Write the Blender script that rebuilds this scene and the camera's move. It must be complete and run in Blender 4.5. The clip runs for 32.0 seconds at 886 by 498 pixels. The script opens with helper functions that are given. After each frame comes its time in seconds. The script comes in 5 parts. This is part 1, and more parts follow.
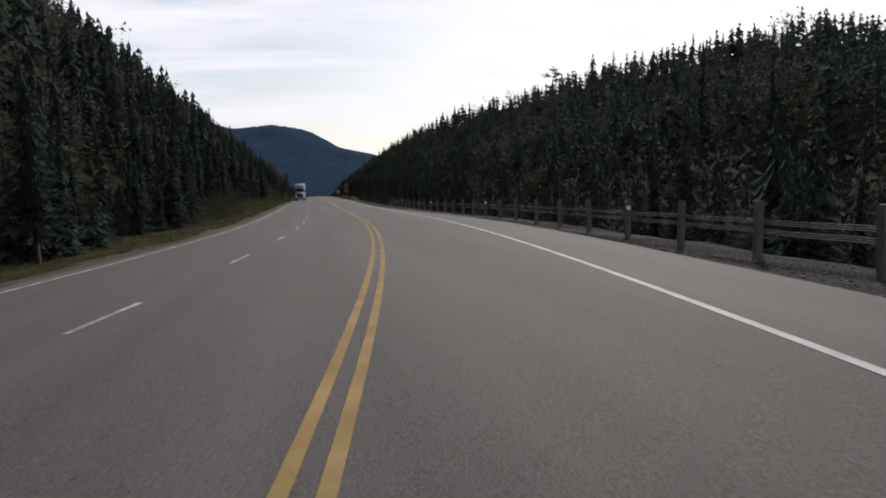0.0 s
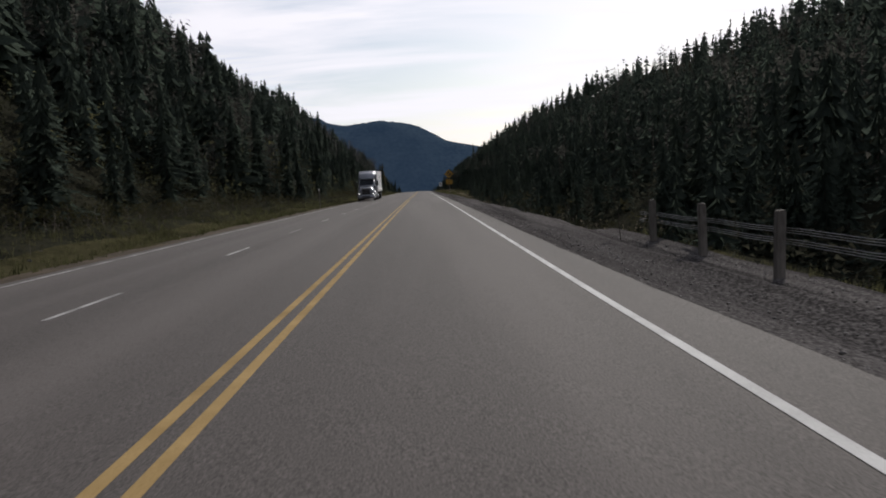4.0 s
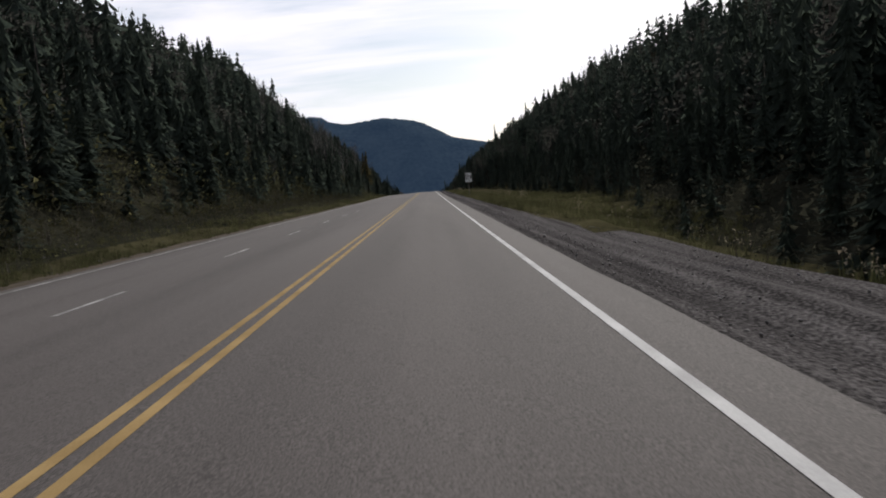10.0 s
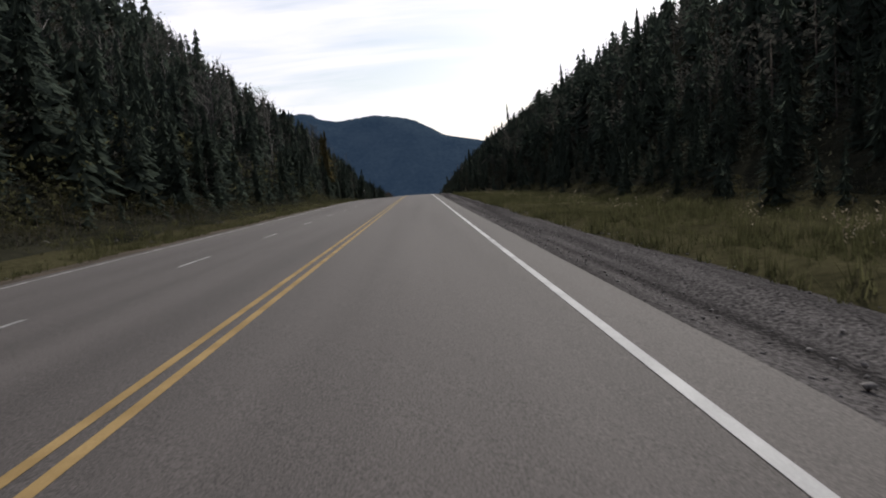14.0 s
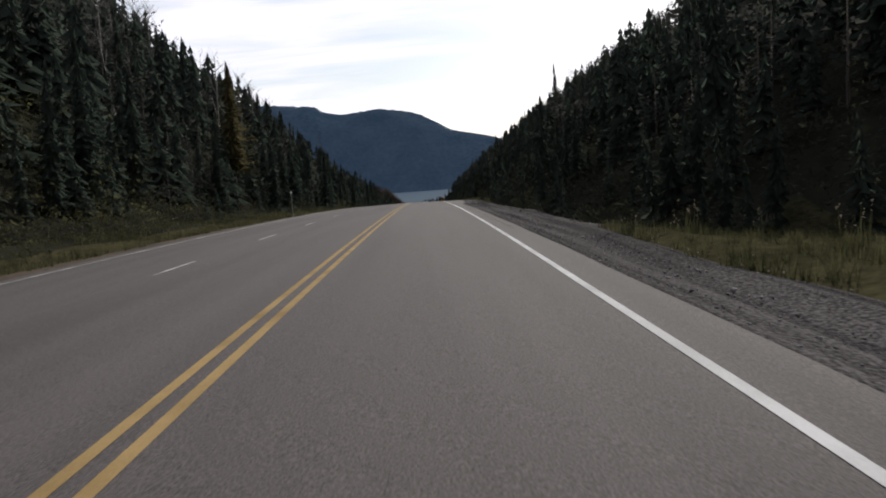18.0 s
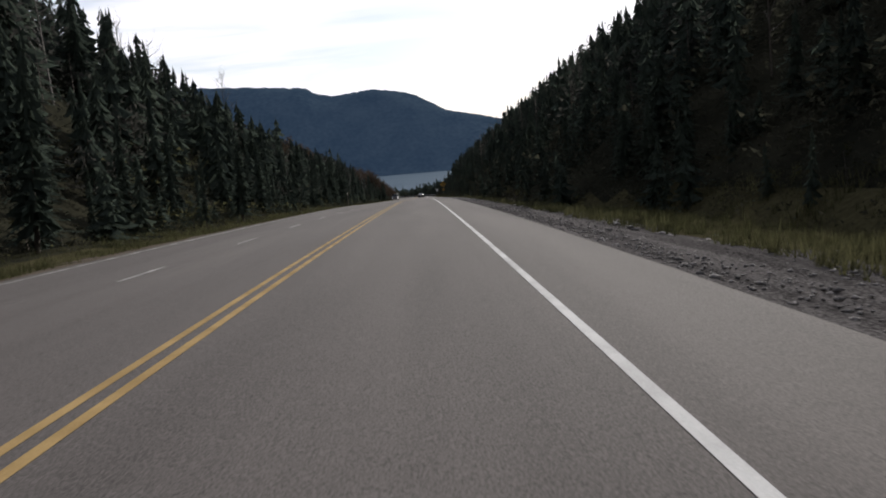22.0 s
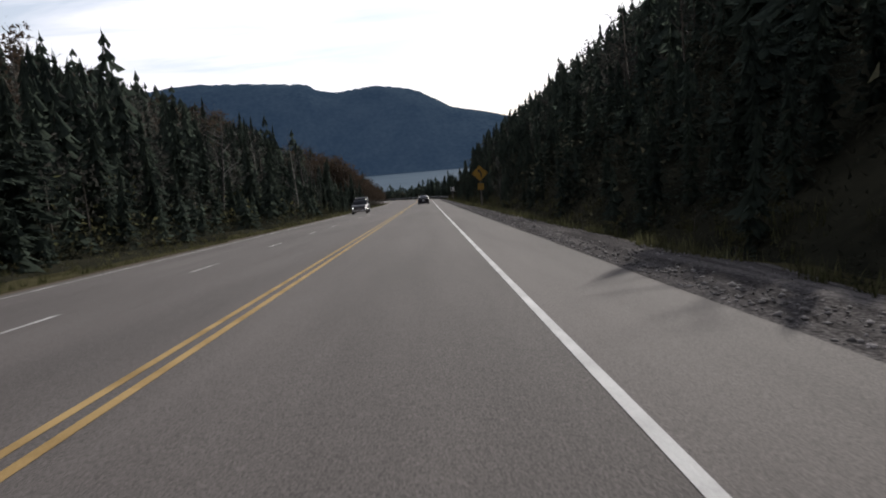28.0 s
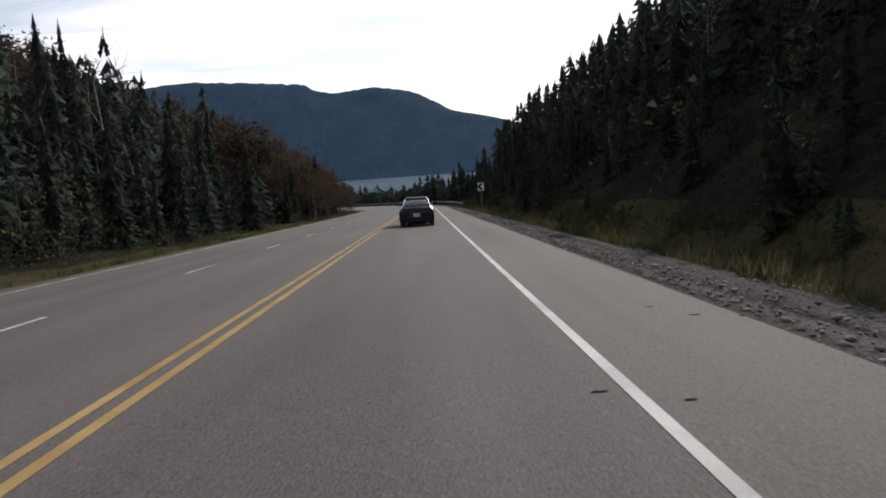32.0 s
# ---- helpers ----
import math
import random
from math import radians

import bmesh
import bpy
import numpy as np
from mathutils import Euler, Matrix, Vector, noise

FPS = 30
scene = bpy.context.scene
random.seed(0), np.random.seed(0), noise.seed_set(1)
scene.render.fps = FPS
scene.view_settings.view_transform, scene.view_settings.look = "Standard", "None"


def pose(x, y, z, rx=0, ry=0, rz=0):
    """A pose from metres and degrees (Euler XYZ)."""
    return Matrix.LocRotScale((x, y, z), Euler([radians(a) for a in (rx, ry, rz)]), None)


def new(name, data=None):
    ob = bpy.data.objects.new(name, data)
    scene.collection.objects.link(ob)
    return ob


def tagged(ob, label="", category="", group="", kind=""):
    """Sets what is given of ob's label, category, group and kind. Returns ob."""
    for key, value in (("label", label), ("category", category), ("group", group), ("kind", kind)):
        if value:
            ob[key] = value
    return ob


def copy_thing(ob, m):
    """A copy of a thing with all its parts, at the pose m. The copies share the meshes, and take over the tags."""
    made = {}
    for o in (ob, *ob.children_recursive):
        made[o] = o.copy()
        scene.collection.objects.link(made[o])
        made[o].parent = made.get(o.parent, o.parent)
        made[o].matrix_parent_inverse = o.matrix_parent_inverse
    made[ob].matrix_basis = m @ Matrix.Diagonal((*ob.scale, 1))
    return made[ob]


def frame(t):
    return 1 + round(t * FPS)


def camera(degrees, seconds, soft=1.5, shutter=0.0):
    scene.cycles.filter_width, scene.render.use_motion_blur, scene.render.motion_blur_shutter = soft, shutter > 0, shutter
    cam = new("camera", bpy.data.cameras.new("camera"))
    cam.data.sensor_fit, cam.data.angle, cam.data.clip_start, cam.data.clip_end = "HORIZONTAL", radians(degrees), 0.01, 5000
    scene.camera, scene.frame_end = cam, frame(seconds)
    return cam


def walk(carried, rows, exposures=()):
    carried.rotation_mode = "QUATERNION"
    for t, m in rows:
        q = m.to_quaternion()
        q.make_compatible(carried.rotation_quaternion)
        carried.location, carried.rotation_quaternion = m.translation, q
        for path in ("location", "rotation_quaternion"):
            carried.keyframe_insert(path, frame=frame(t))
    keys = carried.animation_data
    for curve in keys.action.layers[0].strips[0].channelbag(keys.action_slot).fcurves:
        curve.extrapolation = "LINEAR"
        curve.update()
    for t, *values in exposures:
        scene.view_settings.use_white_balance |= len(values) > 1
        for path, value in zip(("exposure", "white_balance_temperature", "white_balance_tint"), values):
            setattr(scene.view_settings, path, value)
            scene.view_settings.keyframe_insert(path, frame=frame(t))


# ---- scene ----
# ---- the camera and its way ----
cam = camera(61.4, 32.0, soft=1.9, shutter=0.05)


def eye_pose(x, y, z, yaw, pitch, roll):
    yaw, pitch, roll = radians(yaw), radians(pitch), radians(roll)
    ahead = Vector((-math.sin(yaw) * math.cos(pitch), math.cos(yaw) * math.cos(pitch), math.sin(pitch)))
    right = Vector((math.cos(yaw), math.sin(yaw), 0))
    up = right.cross(ahead)
    c, s = math.cos(roll), math.sin(roll)
    r2, u2 = right * c - up * s, up * c + right * s
    m = Matrix((r2, u2, -ahead)).transposed().to_4x4()
    m.translation = (x, y, z)
    return m


# seconds, x, y, z, yaw, pitch, roll
PATH = [
    (0, -2.90, 0.49, 1.37, -9.76, -5.29, 1.59),
    (1, -0.37, 20.23, 1.02, -6.03, -5.67, 1.67),
    (2, 1.02, 39.86, 0.67, -3.21, -5.72, 1.17),
    (5, 1.70, 101.17, -0.24, -1.05, -5.36, 3.95),
    (6, 2.01, 122.12, -0.47, -1.52, -5.31, 4.54),
    (7, 2.20, 143.03, -0.71, -1.24, -5.69, 4.58),
    (8, 2.33, 163.71, -0.97, -0.76, -5.65, 5.57),
    (9, 2.20, 184.40, -1.23, -0.74, -5.60, 5.20),
    (10, 2.06, 205.42, -1.51, -0.74, -5.65, 4.78),
    (11, 2.03, 226.17, -1.80, -1.07, -6.21, 5.01),
    (12, 2.06, 247.35, -2.09, -1.00, -5.58, 4.41),
    (13, 2.04, 268.76, -2.37, -1.16, -5.57, 4.51),
    (14, 2.11, 289.34, -2.65, -1.36, -5.78, 4.56),
    (17, 1.80, 352.38, -3.45, -1.00, -6.15, 3.93),
    (18, 1.77, 373.07, -3.71, -1.04, -6.09, 3.88),
    (19, 1.84, 393.43, -4.03, -1.13, -6.10, 4.94),
    (20, 1.94, 413.53, -4.50, -1.45, -6.42, 4.30),
    (21, 2.20, 433.78, -5.09, -1.42, -7.10, 4.68),
    (22, 2.35, 454.19, -5.78, -1.22, -7.50, 4.61),
    (23, 2.49, 474.21, -6.59, -1.21, -7.85, 4.88),
    (24, 2.65, 494.42, -7.53, -0.82, -8.20, 4.78),
    (25, 2.71, 514.24, -8.50, -0.69, -8.09, 4.69),
    (27.5, 2.63, 565.34, -11.33, -0.69, -7.89, 4.83),
    (28, 2.52, 575.86, -11.96, -0.87, -7.53, 4.67),
    (29, 2.50, 595.79, -13.14, -0.82, -7.33, 4.50),
    (30, 2.42, 616.39, -14.36, -0.95, -7.31, 3.98),
    (31, 2.34, 637.14, -15.57, -0.75, -7.26, 4.34),
    (32, 2.32, 657.51, -16.76, -1.14, -7.18, 3.54)]
walk(cam, [(r[0], eye_pose(*r[1:])) for r in PATH], exposures=[(0, -0.22, 6420, 10), (5, -0.20, 6420, 10), (12, -0.05, 6420, 10), (17, -0.03, 6420, 10), (23, 0.10, 6420, 10), (32, 0.14, 6420, 10)])

# ---- sky, sun ----
SUN_AZ, SUN_EL = 29.0, 26.6          # degrees to the right of the road's way, and up
world = bpy.data.worlds.new("sky")
scene.world = world
world.use_nodes = True
wn, wl = world.node_tree.nodes, world.node_tree.links
wn.clear()
w_out = wn.new("ShaderNodeOutputWorld")
w_bg = wn.new("ShaderNodeBackground")
w_sky = wn.new("ShaderNodeTexSky")
w_sky.sky_type, w_sky.sun_disc = "NISHITA", False
w_sky.sun_elevation, w_sky.sun_rotation = radians(SUN_EL), radians(SUN_AZ)
w_sky.air_density, w_sky.dust_density, w_sky.ozone_density = 1.0, 1.0, 1.5
w_co = wn.new("ShaderNodeTexCoord")
w_sep = wn.new("ShaderNodeSeparateXYZ")
wl.new(w_co.outputs["Generated"], w_sep.inputs[0])
# thin streaked cloud: the view direction thrown on a high level plane
w_z = wn.new("ShaderNodeMath"); w_z.operation = "MAXIMUM"; w_z.inputs[1].default_value = 0.03
wl.new(w_sep.outputs[2], w_z.inputs[0])
w_z2 = wn.new("ShaderNodeMath"); w_z2.operation = "ADD"; w_z2.inputs[1].default_value = 0.12
wl.new(w_z.outputs[0], w_z2.inputs[0])
w_dx = wn.new("ShaderNodeMath"); w_dx.operation = "DIVIDE"
w_dy = wn.new("ShaderNodeMath"); w_dy.operation = "DIVIDE"
wl.new(w_sep.outputs[0], w_dx.inputs[0]); wl.new(w_z2.outputs[0], w_dx.inputs[1])
wl.new(w_sep.outputs[1], w_dy.inputs[0]); wl.new(w_z2.outputs[0], w_dy.inputs[1])
w_cmb = wn.new("ShaderNodeCombineXYZ")
wl.new(w_dx.outputs[0], w_cmb.inputs[0]); wl.new(w_dy.outputs[0], w_cmb.inputs[1])
w_map = wn.new("ShaderNodeMapping")
w_map.inputs["Rotation"].default_value = (0, 0, radians(-12))
w_map.inputs["Scale"].default_value = (0.55, 1.5, 1)
wl.new(w_cmb.outputs[0], w_map.inputs[0])
w_noise = wn.new("ShaderNodeTexNoise")
w_noise.inputs["Scale"].default_value, w_noise.inputs["Detail"].default_value = 1.3, 7
w_noise.inputs["Roughness"].default_value, w_noise.inputs["Distortion"].default_value = 0.55, 0.6
wl.new(w_map.outputs[0], w_noise.inputs["Vector"])
w_ramp = wn.new("ShaderNodeValToRGB")
w_ramp.color_ramp.elements[0].position, w_ramp.color_ramp.elements[1].position = 0.34, 0.60
w_ramp.color_ramp.elements[0].color = (0.35, 0.35, 0.35, 1)
wl.new(w_noise.outputs["Fac"], w_ramp.inputs[0])
w_mul = wn.new("ShaderNodeMix"); w_mul.data_type = "RGBA"; w_mul.blend_type = "MIX"
# the cloud thins out overhead, where the way through it is short
w_thin = wn.new("ShaderNodeMapRange"); w_thin.interpolation_type = "SMOOTHSTEP"
w_thin.inputs[1].default_value, w_thin.inputs[2].default_value = 0.32, 0.85
w_thin.inputs[3].default_value, w_thin.inputs[4].default_value = 1.0, 0.45
wl.new(w_sep.outputs[2], w_thin.inputs[0])
w_veil = wn.new("ShaderNodeMath"); w_veil.operation = "MULTIPLY"
wl.new(w_ramp.outputs[0], w_veil.inputs[0]); wl.new(w_thin.outputs[0], w_veil.inputs[1])
wl.new(w_veil.outputs[0], w_mul.inputs[0])
wl.new(w_sky.outputs[0], w_mul.inputs[6])
w_mul.inputs[7].default_value = (11.4, 11.1, 11.8, 1)
# haze and thin cloud scatter forwards: brighter towards the sun
w_dot = wn.new("ShaderNodeVectorMath"); w_dot.operation = "DOT_PRODUCT"
wl.new(w_co.outputs["Generated"], w_dot.inputs[0])
w_dot.inputs[1].default_value = (math.sin(radians(SUN_AZ)) * math.cos(radians(SUN_EL)), math.cos(radians(SUN_AZ)) * math.cos(radians(SUN_EL)), math.sin(radians(SUN_EL)))
w_fwd = wn.new("ShaderNodeMapRange")
w_fwd.inputs[1].default_value, w_fwd.inputs[2].default_value = -0.6, 0.9
w_fwd.inputs[3].default_value, w_fwd.inputs[4].default_value = 0.75, 1.16
wl.new(w_dot.outputs["Value"], w_fwd.inputs[0])
w_sc = wn.new("ShaderNodeVectorMath"); w_sc.operation = "SCALE"
wl.new(w_mul.outputs[2], w_sc.inputs[0]); wl.new(w_fwd.outputs[0], w_sc.inputs["Scale"])
wl.new(w_sc.outputs[0], w_bg.inputs[0])
w_bg.inputs[1].default_value = 0.087
wl.new(w_bg.outputs[0], w_out.inputs[0])

sun = new("sun", bpy.data.lights.new("sun", "SUN"))
sun.data.energy, sun.data.angle, sun.data.color = 4.4, radians(0.6), (1.0, 0.95, 0.88)
az, el = radians(SUN_AZ), radians(SUN_EL)
sun_from = Vector((math.sin(az) * math.cos(el), math.cos(az) * math.cos(el), math.sin(el)))
sun.matrix_world = Matrix.Translation((0, 0, 60)) @ sun_from.to_track_quat("Z", "Y").to_matrix().to_4x4()


# ---- materials ----
def material(name, a, b, rough=0.8, scale=5.0, fine=40.0, bump=0.0, metal=0.0, spec=0.3, stretch=(1, 1, 1), emit=None, island=0.0, fine_amount=0.35,
             coords="Object", translucent=0.0, ramp=(0.36, 0.64), streak=None):
    """A surface that wanders between two colours at a large and a fine scale."""
    m = bpy.data.materials.new(name)
    m.use_nodes = True
    n, l = m.node_tree.nodes, m.node_tree.links
    p = n["Principled BSDF"]
    p.inputs["Roughness"].default_value, p.inputs["Metallic"].default_value = rough, metal
    p.inputs["Specular IOR Level"].default_value = spec
    co = n.new("ShaderNodeTexCoord")
    mp = n.new("ShaderNodeMapping")
    mp.inputs["Scale"].default_value = stretch
    l.new(co.outputs[coords], mp.inputs[0])
    n1, n2 = n.new("ShaderNodeTexNoise"), n.new("ShaderNodeTexNoise")
    n1.inputs["Scale"].default_value, n2.inputs["Scale"].default_value = scale, fine
    n1.inputs["Detail"].default_value, n2.inputs["Detail"].default_value = 4, 3
    l.new(mp.outputs[0], n2.inputs["Vector"])
    if streak:
        mp2 = n.new("ShaderNodeMapping")
        mp2.inputs["Scale"].default_value = streak
        l.new(co.outputs[coords], mp2.inputs[0]); l.new(mp2.outputs[0], n1.inputs["Vector"])
    else:
        l.new(mp.outputs[0], n1.inputs["Vector"])
    mx = n.new("ShaderNodeMath"); mx.operation = "MULTIPLY_ADD"
    l.new(n2.outputs["Fac"], mx.inputs[0]); mx.inputs[1].default_value = fine_amount
    sc = n.new("ShaderNodeMath"); sc.operation = "MULTIPLY"; sc.inputs[1].default_value = 1 - fine_amount
    l.new(n1.outputs["Fac"], sc.inputs[0]); l.new(sc.outputs[0], mx.inputs[2])
    rm = n.new("ShaderNodeValToRGB")
    rm.color_ramp.elements[0].position, rm.color_ramp.elements[1].position = ramp
    rm.color_ramp.elements[0].color, rm.color_ramp.elements[1].color = (*a, 1), (*b, 1)
    l.new(mx.outputs[0], rm.inputs[0])
    colour = rm.outputs[0]
    if island:
        geo = n.new("ShaderNodeNewGeometry")
        hs = n.new("ShaderNodeHueSaturation")
        mr = n.new("ShaderNodeMapRange")
        mr.inputs[3].default_value, mr.inputs[4].default_value = 1 - island, 1 + island
        l.new(geo.outputs["Random Per Island"], mr.inputs[0])
        l.new(mr.outputs[0], hs.inputs["Value"]); l.new(colour, hs.inputs["Color"])
        colour = hs.outputs[0]
    l.new(colour, p.inputs["Base Color"])
    if bump:
        bp = n.new("ShaderNodeBump")
        bp.inputs["Strength"].default_value, bp.inputs["Distance"].default_value = 0.8, bump
        l.new(mx.outputs[0], bp.inputs["Height"]); l.new(bp.outputs[0], p.inputs["Normal"])
    if emit:
        p.inputs["Emission Color"].default_value, p.inputs["Emission Strength"].default_value = (*emit[0], 1), emit[1]
    if translucent:
        tr = n.new("ShaderNodeBsdfTranslucent")
        l.new(colour, tr.inputs[0])
        mixs = n.new("ShaderNodeMixShader"); mixs.inputs[0].default_value = translucent
        l.new(p.outputs[0], mixs.inputs[1]); l.new(tr.outputs[0], mixs.inputs[2])
        l.new(mixs.outputs[0], n["Material Output"].inputs[0])
    return m


M_ASPHALT = material("asphalt", (0.044, 0.0390, 0.0366), (0.116, 0.1028, 0.0966), 0.9, 1.0, 66, 0.005, spec=0.16, fine_amount=0.7, stretch=(1, 0.8, 1), streak=(0.7, 0.02, 1), ramp=(0.38, 0.62))
M_ASPHALT_SHOULDER = material("shoulder_asphalt", (0.052, 0.0460, 0.0430), (0.120, 0.1062, 0.0995), 0.9, 1.0, 60, 0.005, spec=0.16, fine_amount=0.7, stretch=(1, 0.8, 1), streak=(0.9, 0.03, 1), ramp=(0.38, 0.62))
M_YELLOW = material("yellow_paint", (0.22, 0.147, 0.062), (0.345, 0.240, 0.108), 0.9, 1.5, 60, 0.002, spec=0.05)
M_WHITE = material("white_paint", (0.31, 0.305, 0.30), (0.50, 0.495, 0.485), 0.8, 1.2, 60, 0.002, spec=0.1)
M_WORN = material("worn_white_paint", (0.17, 0.165, 0.16), (0.42, 0.41, 0.40), 0.9, 1.4, 40, 0.002, spec=0.05, ramp=(0.40, 0.60))
M_GRAVEL = material("gravel", (0.026, 0.0242, 0.0236), (0.128, 0.119, 0.116), 1.0, 1.6, 24, 0.06, fine_amount=0.6, stretch=(1, 0.8, 1), streak=(1.8, 0.03, 1), ramp=(0.41, 0.62), spec=0.0)
M_DIRT = material("verge_earth", (0.035, 0.028, 0.021), (0.10, 0.078, 0.057), 0.95, 0.6, 7, 0.06, fine_amount=0.5, spec=0.05)
M_GRASS = material("verge_grass", (0.023, 0.0218, 0.0120), (0.064, 0.0580, 0.0310), 1.0, 0.35, 5, 0.03, fine_amount=0.5, spec=0.0)
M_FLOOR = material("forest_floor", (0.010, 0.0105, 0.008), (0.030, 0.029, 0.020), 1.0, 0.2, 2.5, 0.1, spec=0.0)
M_NEEDLE = material("spruce_needles", (0.031, 0.0400, 0.0345), (0.066, 0.082, 0.063), 1.0, 0.16, 5.0, 0.0, island=0.25, spec=0.0, fine_amount=0.5, ramp=(0.36, 0.66), translucent=0.5)
M_BRUSH = material("undergrowth", (0.019, 0.0215, 0.0165), (0.054, 0.052, 0.037), 1.0, 0.25, 9.0, 0.0, island=0.35, spec=0.0, fine_amount=0.5, ramp=(0.36, 0.66), translucent=0.45)
M_TWIG = material("grey_brown_twigs", (0.030, 0.031, 0.028), (0.068, 0.066, 0.058), 1.0, 0.2, 7.0, 0.0, island=0.3, spec=0.0, fine_amount=0.5, translucent=0.5)
M_BARK = material("bark", (0.032, 0.026, 0.021), (0.088, 0.075, 0.062), 0.95, 3, 30, 0.02, stretch=(1, 1, 0.3))
M_BIRCH = material("pale_bark", (0.045, 0.042, 0.039), (0.115, 0.106, 0.098), 0.9, 3, 30, 0.01, stretch=(1, 1, 0.3))
M_LARCH = material("golden_larch_needles", (0.050, 0.045, 0.024), (0.125, 0.105, 0.050), 1.0, 0.5, 8.0, island=0.3, spec=0.0, translucent=0.5)
M_LEAF = material("dry_leaves", (0.030, 0.024, 0.019), (0.078, 0.057, 0.041), 0.9, 0.1, 3.0, island=0.4, translucent=0.35, spec=0.0)
M_SHRUB = material("shrub_leaves", (0.022, 0.024, 0.012), (0.062, 0.056, 0.028), 1.0, 0.4, 5.0, island=0.35, translucent=0.3, spec=0.0)
M_WATER = material("lake_water", (0.035, 0.062, 0.092), (0.055, 0.085, 0.115), 0.6, 0.004, 0.05, 0.02, spec=0.03)
# airlight over the far hills is put in as a faint blue emission
M_FAR_HAZE = material("far_wooded_hill_haze_glow", (0.008, 0.014, 0.019), (0.028, 0.038, 0.043), 1.0, 0.006, 0.05, fine_amount=0.5, ramp=(0.38, 0.62), emit=((0.026, 0.046, 0.083), 0.64), spec=0.0)


M_CAR = material("dark_blue_paint", (0.010, 0.012, 0.016), (0.016, 0.018, 0.024), 0.32, 2, 30, spec=0.3)
M_CLEAR = material("sky_reflecting_glass", (0.02, 0.025, 0.03), (0.03, 0.035, 0.04), 0.05, 2, 10, spec=1.0)
M_BLACK = material("black_rubber", (0.012, 0.012, 0.012), (0.022, 0.022, 0.022), 0.7, 6, 60)
M_GLASS = material("dark_glass", (0.012, 0.015, 0.018), (0.02, 0.024, 0.028), 0.15, 2, 10, spec=0.15)
M_LAMP_RED = material("red_lens", (0.016, 0.004, 0.004), (0.024, 0.005, 0.005), 0.25, 8, 60, spec=0.6)
M_BEAM = material("lit_headlamp", (0.8, 0.8, 0.8), (0.9, 0.9, 0.9), 0.2, 2, 10, emit=((1.0, 0.97, 0.92), 2.0))
M_CHROME = material("chrome", (0.45, 0.46, 0.48), (0.62, 0.63, 0.65), 0.22, 3, 30, metal=1.0)
M_TRUCK = material("silver_truck_paint", (0.16, 0.17, 0.19), (0.21, 0.222, 0.245), 0.30, 0.8, 20, metal=0.4, spec=0.6)
M_TRAILER = material("white_trailer_sheet", (0.47, 0.47, 0.475), (0.56, 0.56, 0.565), 0.5, 0.6, 12, 0.004)
M_GREEN = material("dark_green_print", (0.03, 0.07, 0.06), (0.05, 0.10, 0.085), 0.6, 3, 20)
M_GREY = material("grey_print", (0.08, 0.08, 0.085), (0.13, 0.13, 0.135), 0.7, 3, 20)
M_PLATE = material("pale_plate", (0.45, 0.46, 0.48), (0.55, 0.56, 0.58), 0.5, 10, 60)
M_SIGN_Y = material("yellow_sign_sheet", (0.22, 0.125, 0.012), (0.28, 0.16, 0.018), 0.5, 2, 30)
M_SIGN_W = material("white_sign_sheet", (0.66, 0.66, 0.65), (0.76, 0.76, 0.75), 0.5, 2, 30)
M_SIGN_K = material("black_sign_print", (0.010, 0.010, 0.010), (0.018, 0.018, 0.018), 0.5, 2, 30)
M_POST = material("weathered_wood", (0.07, 0.062, 0.055), (0.17, 0.155, 0.14), 0.95, 3, 30, 0.01, stretch=(1, 1, 0.2))
M_CABLE = material("galvanised_cable", (0.09, 0.09, 0.095), (0.16, 0.16, 0.165), 0.6, 4, 40, metal=0.5)
M_STONE = material("grey_stone", (0.08, 0.075, 0.072), (0.22, 0.205, 0.198), 0.95, 3, 25, 0.01, island=0.35)
M_ROCK = material("lichened_rock", (0.030, 0.029, 0.027), (0.115, 0.108, 0.100), 0.95, 2.5, 22, 0.015, island=0.5, spec=0.05)
M_COPPICE = material("olive_hardwood_leaves", (0.032, 0.037, 0.020), (0.098, 0.092, 0.046), 1.0, 0.3, 7.0, 0.0, island=0.4, spec=0.0, fine_amount=0.5, translucent=0.5)
M_CRACK_SHADOW = material("crack_filler_and_shadow", (0.007, 0.007, 0.007), (0.015, 0.0145, 0.014), 1.0, 3, 30, spec=0.0)
M_STRAW = material("dry_grass", (0.034, 0.037, 0.0170), (0.108, 0.104, 0.053), 1.0, 0.22, 4, island=0.4, translucent=0.35, spec=0.0)
M_SEED = material("pale_seed_heads", (0.16, 0.13, 0.09), (0.30, 0.26, 0.20), 0.95, 0.6, 8, island=0.3, translucent=0.3)


# ---- helpers for building ----
def mesh_object(name, verts, faces, mats, parent=None, smooth=False, indices=None):
    me = bpy.data.meshes.new(name)
    me.from_pydata(verts, [], faces)
    for m in mats if isinstance(mats, (list, tuple)) else [mats]:
        me.materials.append(m)
    if indices is not None:
        me.polygons.foreach_set("material_index", indices)
    if smooth:
        me.polygons.foreach_set("use_smooth", [True] * len(me.polygons))
    me.update()
    ob = new(name, me)
    if parent is not None:
        ob.parent = parent
    return ob


